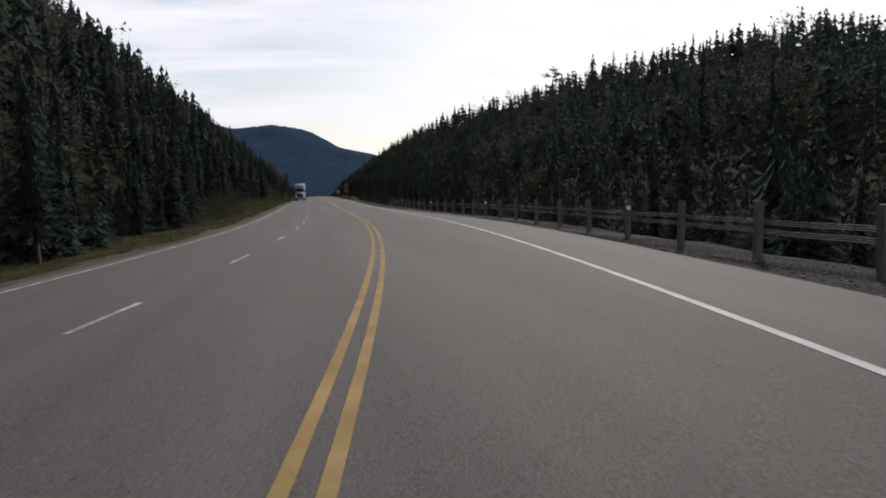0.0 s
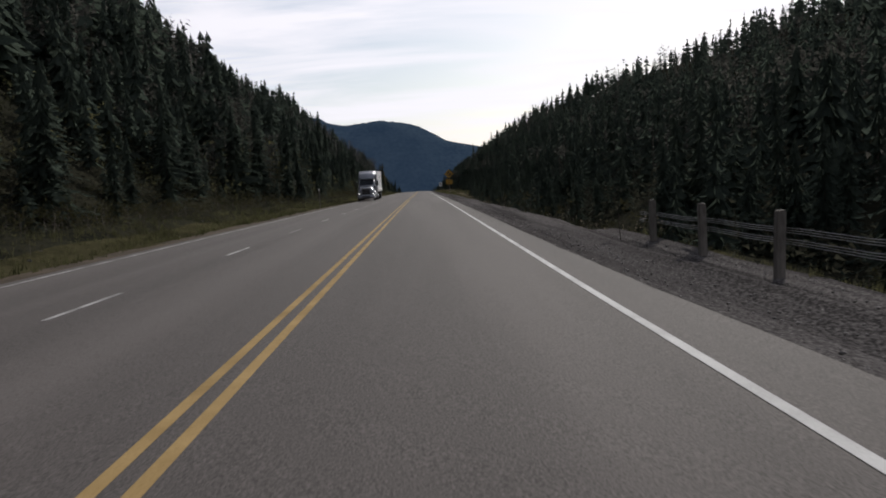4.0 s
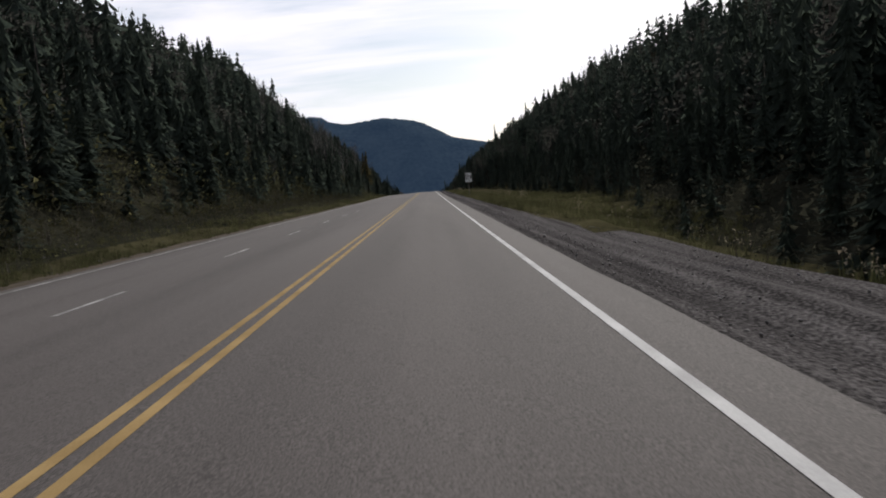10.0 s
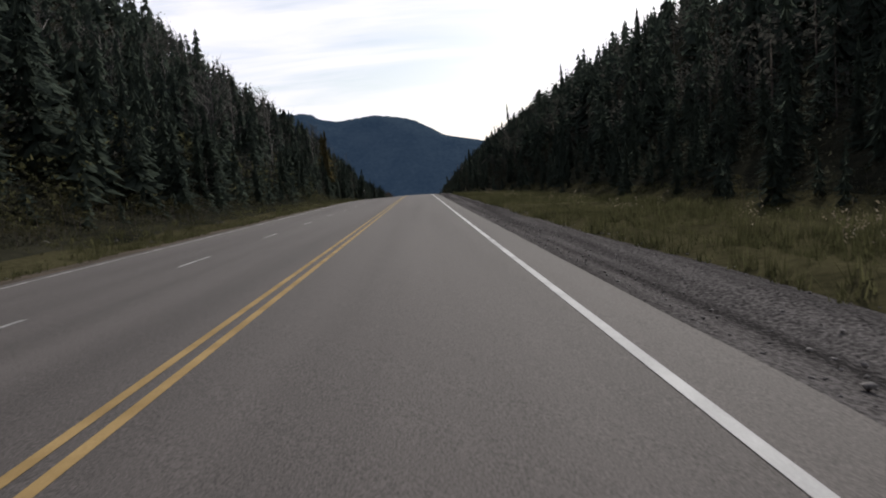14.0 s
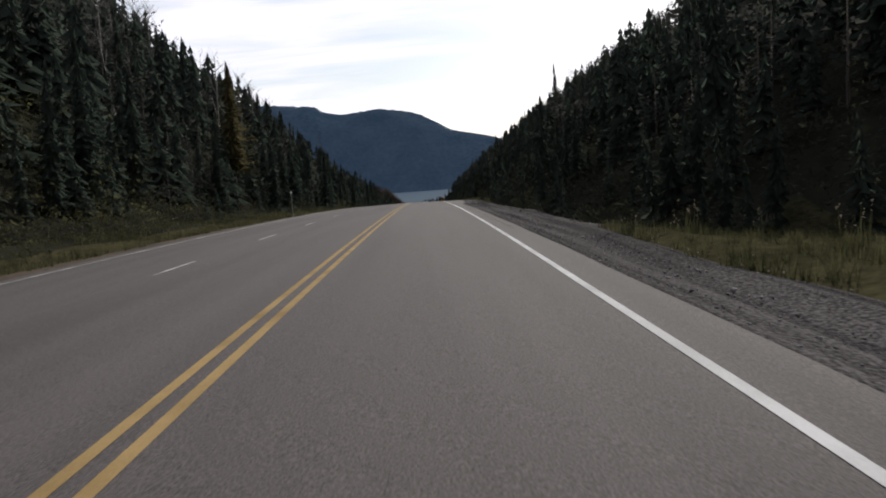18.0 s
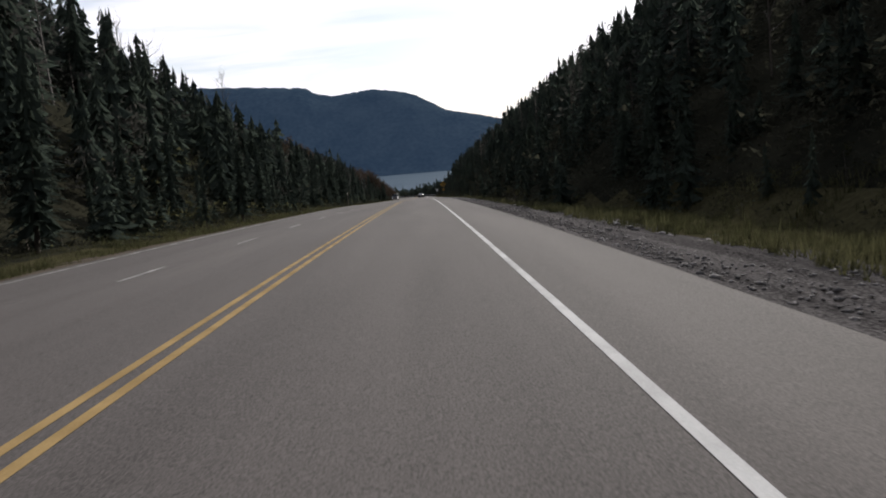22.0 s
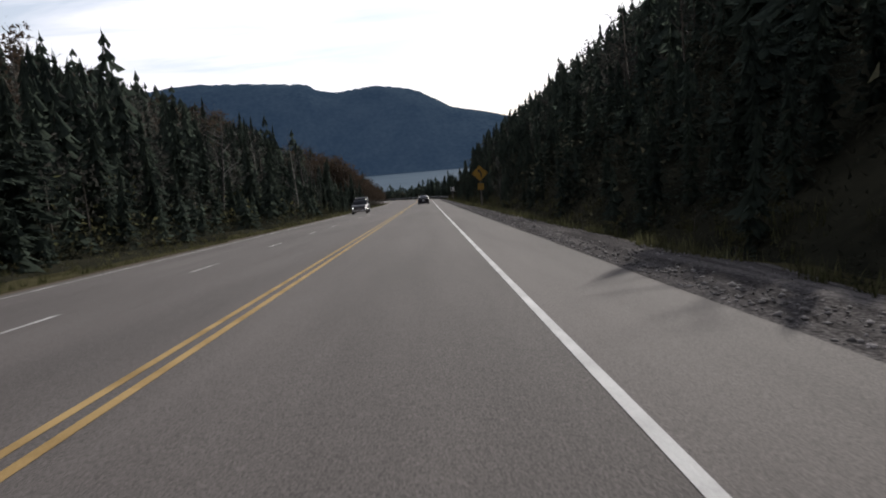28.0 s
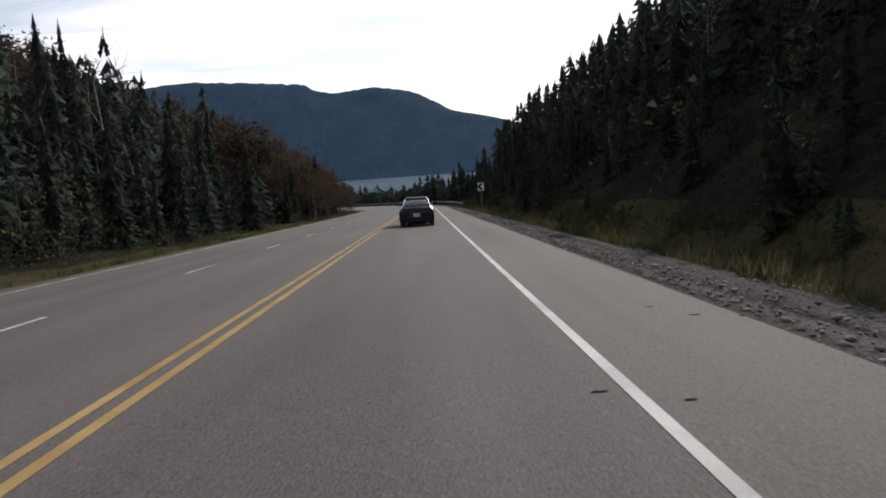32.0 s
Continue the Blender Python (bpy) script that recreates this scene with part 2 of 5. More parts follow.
def big_mesh(name, verts, tris, mats, indices=None, parent=None):
    """A large triangle mesh from arrays."""
    verts, tris = np.asarray(verts, np.float32), np.asarray(tris, np.int32)
    me = bpy.data.meshes.new(name)
    me.vertices.add(len(verts)); me.vertices.foreach_set("co", verts.ravel())
    me.loops.add(tris.size); me.loops.foreach_set("vertex_index", tris.ravel())
    me.polygons.add(len(tris))
    me.polygons.foreach_set("loop_start", np.arange(0, tris.size, 3, dtype=np.int32))
    me.polygons.foreach_set("loop_total", np.full(len(tris), 3, np.int32))
    for m in mats:
        me.materials.append(m)
    if indices is not None:
        me.polygons.foreach_set("material_index", np.asarray(indices, np.int32))
    me.update(calc_edges=True)
    ob = new(name, me)
    if parent is not None:
        ob.parent = parent
    return ob


def part(name, bm, mat, parent, label="", smooth=False):
    me = bpy.data.meshes.new(name)
    bm.to_mesh(me); bm.free()
    for m in mat if isinstance(mat, (list, tuple)) else [mat]:
        me.materials.append(m)
    if smooth:
        me.polygons.foreach_set("use_smooth", [True] * len(me.polygons))
    ob = new(name, me)
    if parent is not None:
        ob.parent = parent
    return tagged(ob, label)


def box(size, at=(0, 0, 0), bevel=0.0, rot=None, bm=None):
    bm2 = bmesh.new()
    bmesh.ops.create_cube(bm2, size=1)
    bmesh.ops.scale(bm2, vec=size, verts=bm2.verts)
    if bevel:
        bmesh.ops.bevel(bm2, geom=bm2.edges[:], offset=bevel, segments=2, affect="EDGES")
    if rot:
        bmesh.ops.rotate(bm2, cent=(0, 0, 0), matrix=Euler([radians(a) for a in rot]).to_matrix(), verts=bm2.verts)
    bmesh.ops.translate(bm2, vec=at, verts=bm2.verts)
    return merge(bm, bm2)


def merge(bm, bm2):
    if bm is None:
        return bm2
    tmp = bpy.data.meshes.new("tmp")
    bm2.to_mesh(tmp); bm2.free()
    bm.from_mesh(tmp)
    bpy.data.meshes.remove(tmp)
    return bm


def rod(a, b, r1, r2=None, n=8, bm=None):
    a, b = Vector(a), Vector(b)
    bm2 = bmesh.new()
    bmesh.ops.create_cone(bm2, cap_ends=True, segments=n, radius1=r1, radius2=r1 if r2 is None else r2, depth=(b - a).length)
    m = Matrix.Translation((a + b) / 2) @ (b - a).to_track_quat("Z", "Y").to_matrix().to_4x4()
    bmesh.ops.transform(bm2, matrix=m, verts=bm2.verts)
    return merge(bm, bm2)


def prism(outline, axis, lo, hi, bevel=0.0):
    """An outline of (a, b) drawn out along an axis: 'x' takes (y, z), 'y' takes (x, z), 'z' takes (x, y)."""
    bm = bmesh.new()
    put = {"x": lambda a, b, c: (c, a, b), "y": lambda a, b, c: (a, c, b), "z": lambda a, b, c: (a, b, c)}[axis]
    v1 = [bm.verts.new(put(a, b, lo)) for a, b in outline]
    v2 = [bm.verts.new(put(a, b, hi)) for a, b in outline]
    k = len(outline)
    bm.faces.new(v1); bm.faces.new(v2[::-1])
    for i in range(k):
        bm.faces.new((v1[i], v2[i], v2[(i + 1) % k], v1[(i + 1) % k]))
    bmesh.ops.recalc_face_normals(bm, faces=bm.faces[:])
    if bevel:
        bmesh.ops.bevel(bm, geom=bm.edges[:], offset=bevel, segments=2, affect="EDGES")
    return bm


def thing(name, label, category, m=None, group=""):
    ob = new(name)
    if m is not None:
        ob.matrix_world = m
    return tagged(ob, label, category, group)


# ---- the road's line ----
RS = np.arange(-80.0, 1100.0, 0.5)
curve_k = np.interp(RS, [27.2, 66, 752, 800, 1000], [0.176, 0, 0, 0.30, 0.30])
head = np.concatenate([[0], np.cumsum((curve_k[1:] + curve_k[:-1]) / 2) * 0.5])
head = np.radians(head - np.interp(80, RS, head))
RX = np.concatenate([[0], np.cumsum(-np.sin((head[1:] + head[:-1]) / 2)) * 0.5])
RY = np.concatenate([[0], np.cumsum(np.cos((head[1:] + head[:-1]) / 2)) * 0.5])
RX, RY = RX - np.interp(80, RS, RX), RY - np.interp(80, RS, RY) + 80
GRADE_S = [-80, 45, 95, 200, 300, 350, 380, 400, 420, 450, 475, 520, 560, 660, 700, 740, 800, 900, 1100]
GRADE = [-0.018, -0.018, -0.010, -0.0138, -0.0133, -0.012, -0.014, -0.022, -0.028, -0.035, -0.045, -0.051, -0.060, -0.058, -0.057, -0.056, -0.055, -0.045, -0.03]
grade = np.interp(RS, GRADE_S, GRADE)
RZ = np.concatenate([[0], np.cumsum((grade[1:] + grade[:-1]) / 2) * 0.5])
RZ = RZ - np.interp(0, RS, RZ)
LANE, LANE_L = 3.65, 3.4


def along(s, u, up=0.0):
    """Places from the way along the road, the way across it and the height over its centre line."""
    s, u = np.asarray(s, float), np.asarray(u, float)
    a = np.interp(s, RS, head)
    return np.stack([np.interp(s, RS, RX) + u * np.cos(a), np.interp(s, RS, RY) + u * np.sin(a), np.interp(s, RS, RZ) + up], -1)


def camber(s, u):
    right = np.interp(s, [0, 40, 90], [0.03, 0.02, -0.02])
    left = np.interp(s, [0, 40, 90], [0.03, 0.025, 0.02])
    return np.where(u > 0, right * u, left * u)


def shoulder(s):
    """The paved strip past the white line on the right."""
    return np.interp(s, [-80, 30, 60, 95, 424, 432, 446, 1100], [1.85, 1.85, 1.3, 0.75, 0.7, 1.0, 1.95, 1.95])


PAVE_L = -2 * LANE_L - 0.45


def wobble(s, u, scale, seed=0.0):
    s, u = np.broadcast_arrays(np.asarray(s, float), np.asarray(u, float))
    out = np.array([noise.noise((a * scale, b * scale, seed)) for a, b in zip(s.ravel(), u.ravel())])
    return out.reshape(s.shape)


def relief(s, u):
    """The ground's height over the road's centre line, off the pavement."""
    s, u = np.broadcast_arrays(np.asarray(s, float), np.asarray(u, float))
    edge = LANE + shoulder(s)
    base_r, base_l = camber(s, edge), camber(s, np.full_like(s, PAVE_L))
    # right side
    d = u - edge
    gravel = np.interp(s, [0, 60, 90, 300, 420, 440, 1100], [2.2, 2.2, 2.6, 2.5, 2.6, 1.9, 1.9])
    foot = np.interp(s, [0, 60, 105, 190, 230, 262, 325, 345, 386, 396, 420, 440, 455, 462, 485, 495, 1100], [36, 36, 4.2, 4.4, 6.5, 11.5, 11, 10.5, 10.5, 4.2, 4.0, 3.2, 3.2, 6.5, 6.5, 3.6, 3.6])
    tan_r = np.interp(s, [-80, 0, 100, 180, 260, 330, 430, 500, 600, 700, 798, 842, 1100], [0.12, 0.14, 0.20, 0.27, 0.39, 0.465, 0.60, 0.70, 0.75, 0.78, 0.74, -0.50, -0.55])
    drop = np.interp(s, [0, 70, 100, 420, 450, 1100], [9.0, 9.0, 1.2, 1.0, 0.5, 0.5]) * np.interp(s, [225, 262, 386, 396], [1, 0.25, 0.25, 1])
    z_r = base_r - 0.06 * np.clip(d, 0, gravel) - drop * np.clip((d - gravel) / np.maximum(foot - gravel, 0.5), 0, 1)
    span = np.clip(d - foot, 0, None)
    ridge = np.interp(s, [-80, 150, 210, 300, 400, 470, 560], [128, 128, 140, 108, 72, 52, 47]) - np.clip(foot - 6, 0, 30)
    z_r = z_r + tan_r * np.where(span < ridge, span, ridge + 6 * np.tanh((span - ridge) / 20)) - 0.10 * np.clip(span - ridge - 80, 0, None)
    # left side
    e = PAVE_L - u
    foot_l = np.interp(s, [-80, 60, 90, 165, 180, 215, 235, 325, 345, 470, 1100], [14, 13, 11, 10, 7, 7, 10, 10, 8, 8, 7])
    tan_l = np.interp(s, [-80, 0, 235, 290, 353, 393, 430, 460, 515, 552, 591, 627, 700, 730, 800, 850, 1100], [0.88, 0.91, 0.88, 0.81, 0.81, 0.70, 0.84, 0.94, 0.93, 0.78, 0.55, 0.46, 0.42, 0.46, 0.42, 0.05, -0.1])
    z_l = base_l - 0.10 * np.clip(e, 0, 2.5) - np.interp(s, [-80, 70, 100, 1100], [0.8, 0.6, 0.1, 0.1]) * np.clip((e - 2.5) / 4, 0, 1)
    span = np.clip(e - foot_l, 0, None)
    ridge = np.interp(s, [-80, 335, 390, 460, 1100], [92, 92, 66, 54, 60])
    z_l = z_l + tan_l * np.where(span < ridge, span, ridge + 10 * np.tanh((span - ridge) / 30)) - 0.10 * np.clip(span - ridge - 80, 0, None)
    bank = np.interp(s, [85, 105, 150, 330, 345, 480], [0, 1.0, 0.8, 0.8, 0.9, 0.3]) * np.exp(-((e - 6.0) / 2.6) ** 2)
    z_l = z_l + 0.9 * bank
    return np.where(u > 0, z_r, z_l)


def ground_z(s, u):
    return relief(s, u) + np.interp(s, RS, RZ)


# ---- road, markings ----
def strip(name, s0, s1, left, right, up, mat, parent=None, step=2.0, cols=2, thick=0.0):
    """A ribbon of the road's surface between two offsets (numbers or functions of s)."""
    ss = np.arange(s0, s1 + 0.01, min(step, s1 - s0))
    ul = left(ss) if callable(left) else np.full_like(ss, left)
    ur = right(ss) if callable(right) else np.full_like(ss, right)
    rows = []
    for i in range(cols):
        u = ul + (ur - ul) * i / (cols - 1)
        rows.append(along(ss, u, camber(ss, u) + up))
    v = np.stack(rows, 1).reshape(-1, 3)
    n = len(ss)
    f = [(i * cols + j, i * cols + j + 1, (i + 1) * cols + j + 1, (i + 1) * cols + j) for i in range(n - 1) for j in range(cols - 1)]
    return mesh_object(name, v.tolist(), f, mat, parent)


road = strip("road", -60, 1000, PAVE_L, 0.0, 0.0, M_ASPHALT)
tagged(road, "grey asphalt highway with painted lines", "road", kind="structure")
strip("carriageway", -60, 1000, 0.0, LANE, 0.0, M_ASPHALT, road)
strip("paved_shoulder", -60, 1000, LANE, lambda s: LANE + shoulder(s) + 0.05 * wobble(s, 0 * s, 0.9), 0.0, M_ASPHALT_SHOULDER, road)
for u in (-0.115, 0.115):
    strip("yellow_line", -60, 1000, u - 0.05, u + 0.05, 0.005, M_YELLOW, road)
strip("edge_line", -60, 1000, LANE - 0.053, LANE + 0.053, 0.005, M_WHITE, road)
strip("edge_line", -60, 1000, -2 * LANE_L - 0.05, -2 * LANE_L + 0.05, 0.005, M_WORN, road)
for k in range(-5, 84):
    strip("lane_dash", 9.0 * k, 9.0 * k + 2.5, -LANE_L - 0.05, -LANE_L + 0.05, 0.005, M_WORN, road, step=2.5)

# ---- ground ----
gs = np.concatenate([np.arange(-80, 760, 3.0), np.arange(760, 1090, 8.0)])
cols_r = np.array([0, 0.4, 0.9, 1.5, 2.2, 3.0, 3.8, 4.6, 5.5, 6.5, 8, 10, 12, 14.5, 17.5, 21, 25, 30, 36, 44, 54, 66, 80, 95, 110, 140, 190, 280, 600])
cols_l = -cols_r


def ground_side(offsets, edge):
    s2 = np.repeat(gs[:, None], len(offsets), 1)
    u2 = edge(s2) + offsets[None, :]
    jitter = np.clip(np.abs(offsets) / 4, 0, 1)[None, :]
    ruts = np.interp(np.abs(offsets), [0, 0.4, 0.9, 1.5, 2.2, 3.0, 3.8], [0, -0.05, -0.10, 0.05, -0.09, 0.08, 0])[None, :] * (u2 > 0)
    z2 = relief(s2, u2) + ruts * np.clip((430 - s2) / 20, 0.3, 1) + jitter * (0.22 * wobble(s2, u2, 0.23) + 0.10 * wobble(s2, u2, 0.8, 3)) + np.clip(np.abs(offsets) - 12, 0, 30)[None, :] * 0.10 * wobble(s2, u2, 0.035, 5)
    u3 = np.where((s2 > 690) & (u2 < -130), -130 - (np.abs(u2) - 130) * 0.02, u2)
    return along(s2, u3, z2), s2, u2


right_v, rs2, ru2 = ground_side(cols_r, lambda s: LANE + shoulder(s) - 0.02)
left_v, ls2, lu2 = ground_side(cols_l, lambda s: np.full_like(s, PAVE_L + 0.02))


def ground_faces(v, s2, u2, flip):
    n, k = v.shape[:2]
    faces, mi = [], []
    for i in range(n - 1):
        for j in range(k - 1):
            q = (i * k + j, i * k + j + 1, (i + 1) * k + j + 1, (i + 1) * k + j)
            faces.append(q[::-1] if flip else q)
            s, u = s2[i, j], u2[i, j]
            off = abs(cols_r[j]) + 0.5 * noise.noise((s * 0.11, j * 0.7, 9))
            if u > 0:
                gravel = np.interp(s, [0, 60, 90, 205, 235, 385, 400, 420, 440, 1100], [2.4, 2.4, 2.9, 2.8, 1.7, 1.8, 2.8, 2.8, 2.2, 2.2])
                grass = np.interp(s, [0, 60, 110, 230, 260, 330, 386, 396, 455, 462, 485, 495, 630, 650, 1100], [3.2, 3.2, 3.8, 6.0, 11, 11, 11, 3.2, 3.0, 7, 7, 3.2, 3.2, 4.6, 4.6])
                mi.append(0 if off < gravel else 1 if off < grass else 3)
            else:
                soil = np.interp(s, [-80, 60, 90, 480, 500, 1100], [0.8, 0.8, 1.2, 1.2, 0.7, 0.7])
                grass = np.interp(s, [-80, 60, 90, 480, 520, 1100], [9, 8, 3.5, 3.5, 3, 3])
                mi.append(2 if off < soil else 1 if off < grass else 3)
    return faces, mi


fr, mr_ = ground_faces(right_v, rs2, ru2, False)
fl, ml_ = ground_faces(left_v, ls2, lu2, True)
nv = right_v.shape[0] * right_v.shape[1]
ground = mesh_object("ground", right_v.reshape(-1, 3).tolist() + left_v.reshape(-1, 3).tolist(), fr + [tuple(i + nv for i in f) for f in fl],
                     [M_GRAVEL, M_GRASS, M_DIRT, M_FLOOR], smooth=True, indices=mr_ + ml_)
tagged(ground, "gravel shoulders, dry grass verges and wooded valley sides", "ground", kind="structure")

LAKE_Z = -106.0
water = mesh_object("water", [(-4500, 640, LAKE_Z), (4500, 640, LAKE_Z), (4500, 5600, LAKE_Z), (-4500, 5600, LAKE_Z)], [(0, 1, 2, 3)], M_WATER)
tagged(water, "calm blue-grey lake below wooded hills", "lake", kind="structure")

# ---- far hills over the lake ----
CREST_X = [-4500, -2600, -2000, -1460, -1230, -965, -626, -553, -470, -263, -148, 0, 80, 173, 333, 460, 900, 2200, 4500]
CREST_Z = [320, 420, 440, 440, 462, 440, 411, 371, 358, 374, 362, 332, 292, 228, 182, 145, 120, 150, 120]
hx = np.arange(-4400, 4401, 20.0)
hy = np.array([0, 60, 140, 240, 350, 470, 590, 700, 800, 950, 1150], float)
hv = []
rng_hill = random.Random(3)
for y in hy:
    k = min(1.0, y / 700.0)
    shape = math.sin(k * math.pi / 2) ** 1.25 if y <= 700 else 1.0 - 0.25 * (y - 700) / 450
    for x in hx:
        top = np.interp(x, CREST_X, CREST_Z) - LAKE_Z
        fold = 1 + 0.22 * noise.noise((x * 0.004, y * 0.002, 1)) * (1 - abs(2 * k - 1))
        hv.append((x + 60 * noise.noise((x * 0.003, y * 0.004, 7)), 4150 + y + 60 * noise.noise((x * 0.002, 0, 4)),
                   LAKE_Z - 2 + top * shape * fold + (rng_hill.uniform(-3, 4) if y == 700 else 0) + ((5 if y < 600 else 2) * noise.noise((x * 0.03, y * 0.03, 2)) if y else 0)))
nh = len(hx)
far_hill = mesh_object("backdrop", hv, [(j * nh + i, j * nh + i + 1, (j + 1) * nh + i + 1, (j + 1) * nh + i) for j in range(len(hy) - 1) for i in range(nh - 1)], M_FAR_HAZE, smooth=True)
tagged(far_hill, "wooded hills across the lake with blue haze put in as a glow", "hills", kind="structure")

# ---- forest ----
rng = np.random.default_rng(7)


def spruce_shape(tiers, teeth, seed, droop=0.45, slim=0.17, bare=0.05, trunk=True, boughs=0, whorls=0, sprays=4):
    """A unit spruce, height 1: ragged drooping tiers round a stem and, where boughs are asked for, whorls of feathered boughs over a slimmer core."""
    r = np.random.default_rng(seed)
    v, t, m = [], [], []
    gap = (0.97 - bare) / tiers
    lean = r.normal(0, 0.02, 2)
    core = 0.5 if boughs else 1.0
    for k in range(tiers):
        f = (k + r.uniform(-0.25, 0.25)) / tiers
        z = bare + (0.96 - bare) * max(f, 0) ** 0.95
        rad = core * slim * (1.0 - max(f, 0)) ** 0.8 * r.uniform(0.65, 1.2) + 0.010
        cx, cy = lean * z + r.normal(0, 0.10, 2) * rad
        a0 = r.uniform(0, 6.28)
        for p in range(teeth):
            a = a0 + (p + r.uniform(-0.45, 0.45)) * 6.283 / teeth
            q = rad * r.uniform(0.6, 1.45)
            w = 6.283 / teeth * r.uniform(0.3, 0.62)
            tip_z = z + 0.25 * gap - droop * q * r.uniform(0.1, 1.5)
            i = len(v)
            v += [(cx, cy, z + min(gap, 0.06) * r.uniform(0.7, 2.0) + 0.012),
                  (cx + 0.6 * q * math.cos(a - w), cy + 0.6 * q * math.sin(a - w), z + 0.25 * gap * r.uniform(-1.2, 1.2) - 0.3 * droop * q),
                  (cx + q * math.cos(a), cy + q * math.sin(a), tip_z),
                  (cx + 0.6 * q * math.cos(a + w), cy + 0.6 * q * math.sin(a + w), z + 0.25 * gap * r.uniform(-1.2, 1.2) - 0.3 * droop * q)]
            t += [(i, i + 1, i + 2), (i, i + 2, i + 3)]
            m += [0, 0]
    for k in range(whorls):
        f = k / (whorls - 1)
        z = bare + (0.97 - bare) * f ** 0.95
        rad = slim * (1 - f) ** 0.8 * r.uniform(0.8, 1.15) + 0.012
        a0 = r.uniform(0, 6.28)
        for p in range(boughs):
            a = a0 + (p + r.uniform(-0.35, 0.35)) * 6.283 / boughs
            rr = rad * r.uniform(0.6, 1.3)
            sag = droop * r.uniform(0.4, 1.2)
            ca, sa = math.cos(a), math.sin(a)

            def at(q):
                return np.array((lean[0] * z + q * rr * ca, lean[1] * z + q * rr * sa, z + 0.02 * (1 - f) - sag * rr * q ** 1.6 + 0.12 * rr * q ** 4))
            for j in range(sprays):
                q = 0.25 + 0.68 * j / (sprays - 1)
                ln = rr * 0.26 * (1.15 - 0.6 * q) * r.uniform(0.7, 1.3)
                for side in (-1, 1):
                    tip = at(q) + (ln * (0.75 * ca - side * 0.8 * sa), ln * (0.75 * sa + side * 0.8 * ca), -ln * r.uniform(0.0, 0.55))
                    i = len(v)
                    v += [tuple(at(q - 0.07)), tuple(at(q + 0.07)), tuple(tip)]
                    t.append((i, i + 1, i + 2)); m.append(0)
            i = len(v)
            w = 0.05 * rr
            v += [tuple(at(0.8) + (-w * sa, w * ca, 0)), tuple(at(0.8) + (w * sa, -w * ca, 0)), tuple(at(1.12))]
            t.append((i, i + 1, i + 2)); m.append(0)
    i = len(v)
    v += [(lean[0] + 0.006, lean[1], 0.9), (lean[0] - 0.003, lean[1] + 0.005, 0.9), (lean[0] - 0.003, lean[1] - 0.005, 0.9), (lean[0], lean[1], 1.0)]
    t += [(i, i + 1, i + 3), (i + 1, i + 2, i + 3), (i + 2, i, i + 3)]
    m += [0, 0, 0]
    if not trunk:
        return np.array(v), np.array(t), np.array(m)
    i = len(v)
    for z, q in ((-0.06, 0.012), (0.6, 0.006)):
        v += [(lean[0] * z + q * math.cos(a), lean[1] * z + q * math.sin(a), z) for a in (0, 1.57, 3.14, 4.71)]
    for j in range(4):
        t += [(i + j, i + (j + 1) % 4, i + 4 + (j + 1) % 4), (i + j, i + 4 + (j + 1) % 4, i + 4 + j)]
        m += [1, 1]
    return np.array(v), np.array(t), np.array(m)


def round_shape(seed, tufts, size, low=0.22):
    """A unit hardwood seen from afar, height 1: a stem and an uneven egg of twig tufts."""
    r = np.random.default_rng(seed)
    v, t, m = [], [], []
    lobes = [(r.normal(0, 0.10), r.normal(0, 0.10), r.uniform(low + 0.15, 0.82), r.uniform(0.10, 0.19)) for _ in range(6)]
    for _ in range(tufts):
        x, y, z, q = lobes[r.integers(6)]
        d = r.normal(0, 1, 3)
        d *= q * r.uniform(0.4, 1.1) / np.linalg.norm(d)
        c = np.array((x, y, z)) + d * (1, 1, 1.2)
        i = len(v)
        v += [tuple(c + r.normal(0, size, 3)) for _ in range(3)]
        t.append((i, i + 1, i + 2)); m.append(0)
    i = len(v)
    v += [(0.010, 0, -0.05), (-0.006, 0.009, -0.05), (-0.006, -0.009, -0.05), (0, 0, 0.85)]
    t += [(i, i + 1, i + 3), (i + 1, i + 2, i + 3), (i + 2, i, i + 3)]
    m += [1, 1, 1]
    return np.array(v), np.array(t), np.array(m)


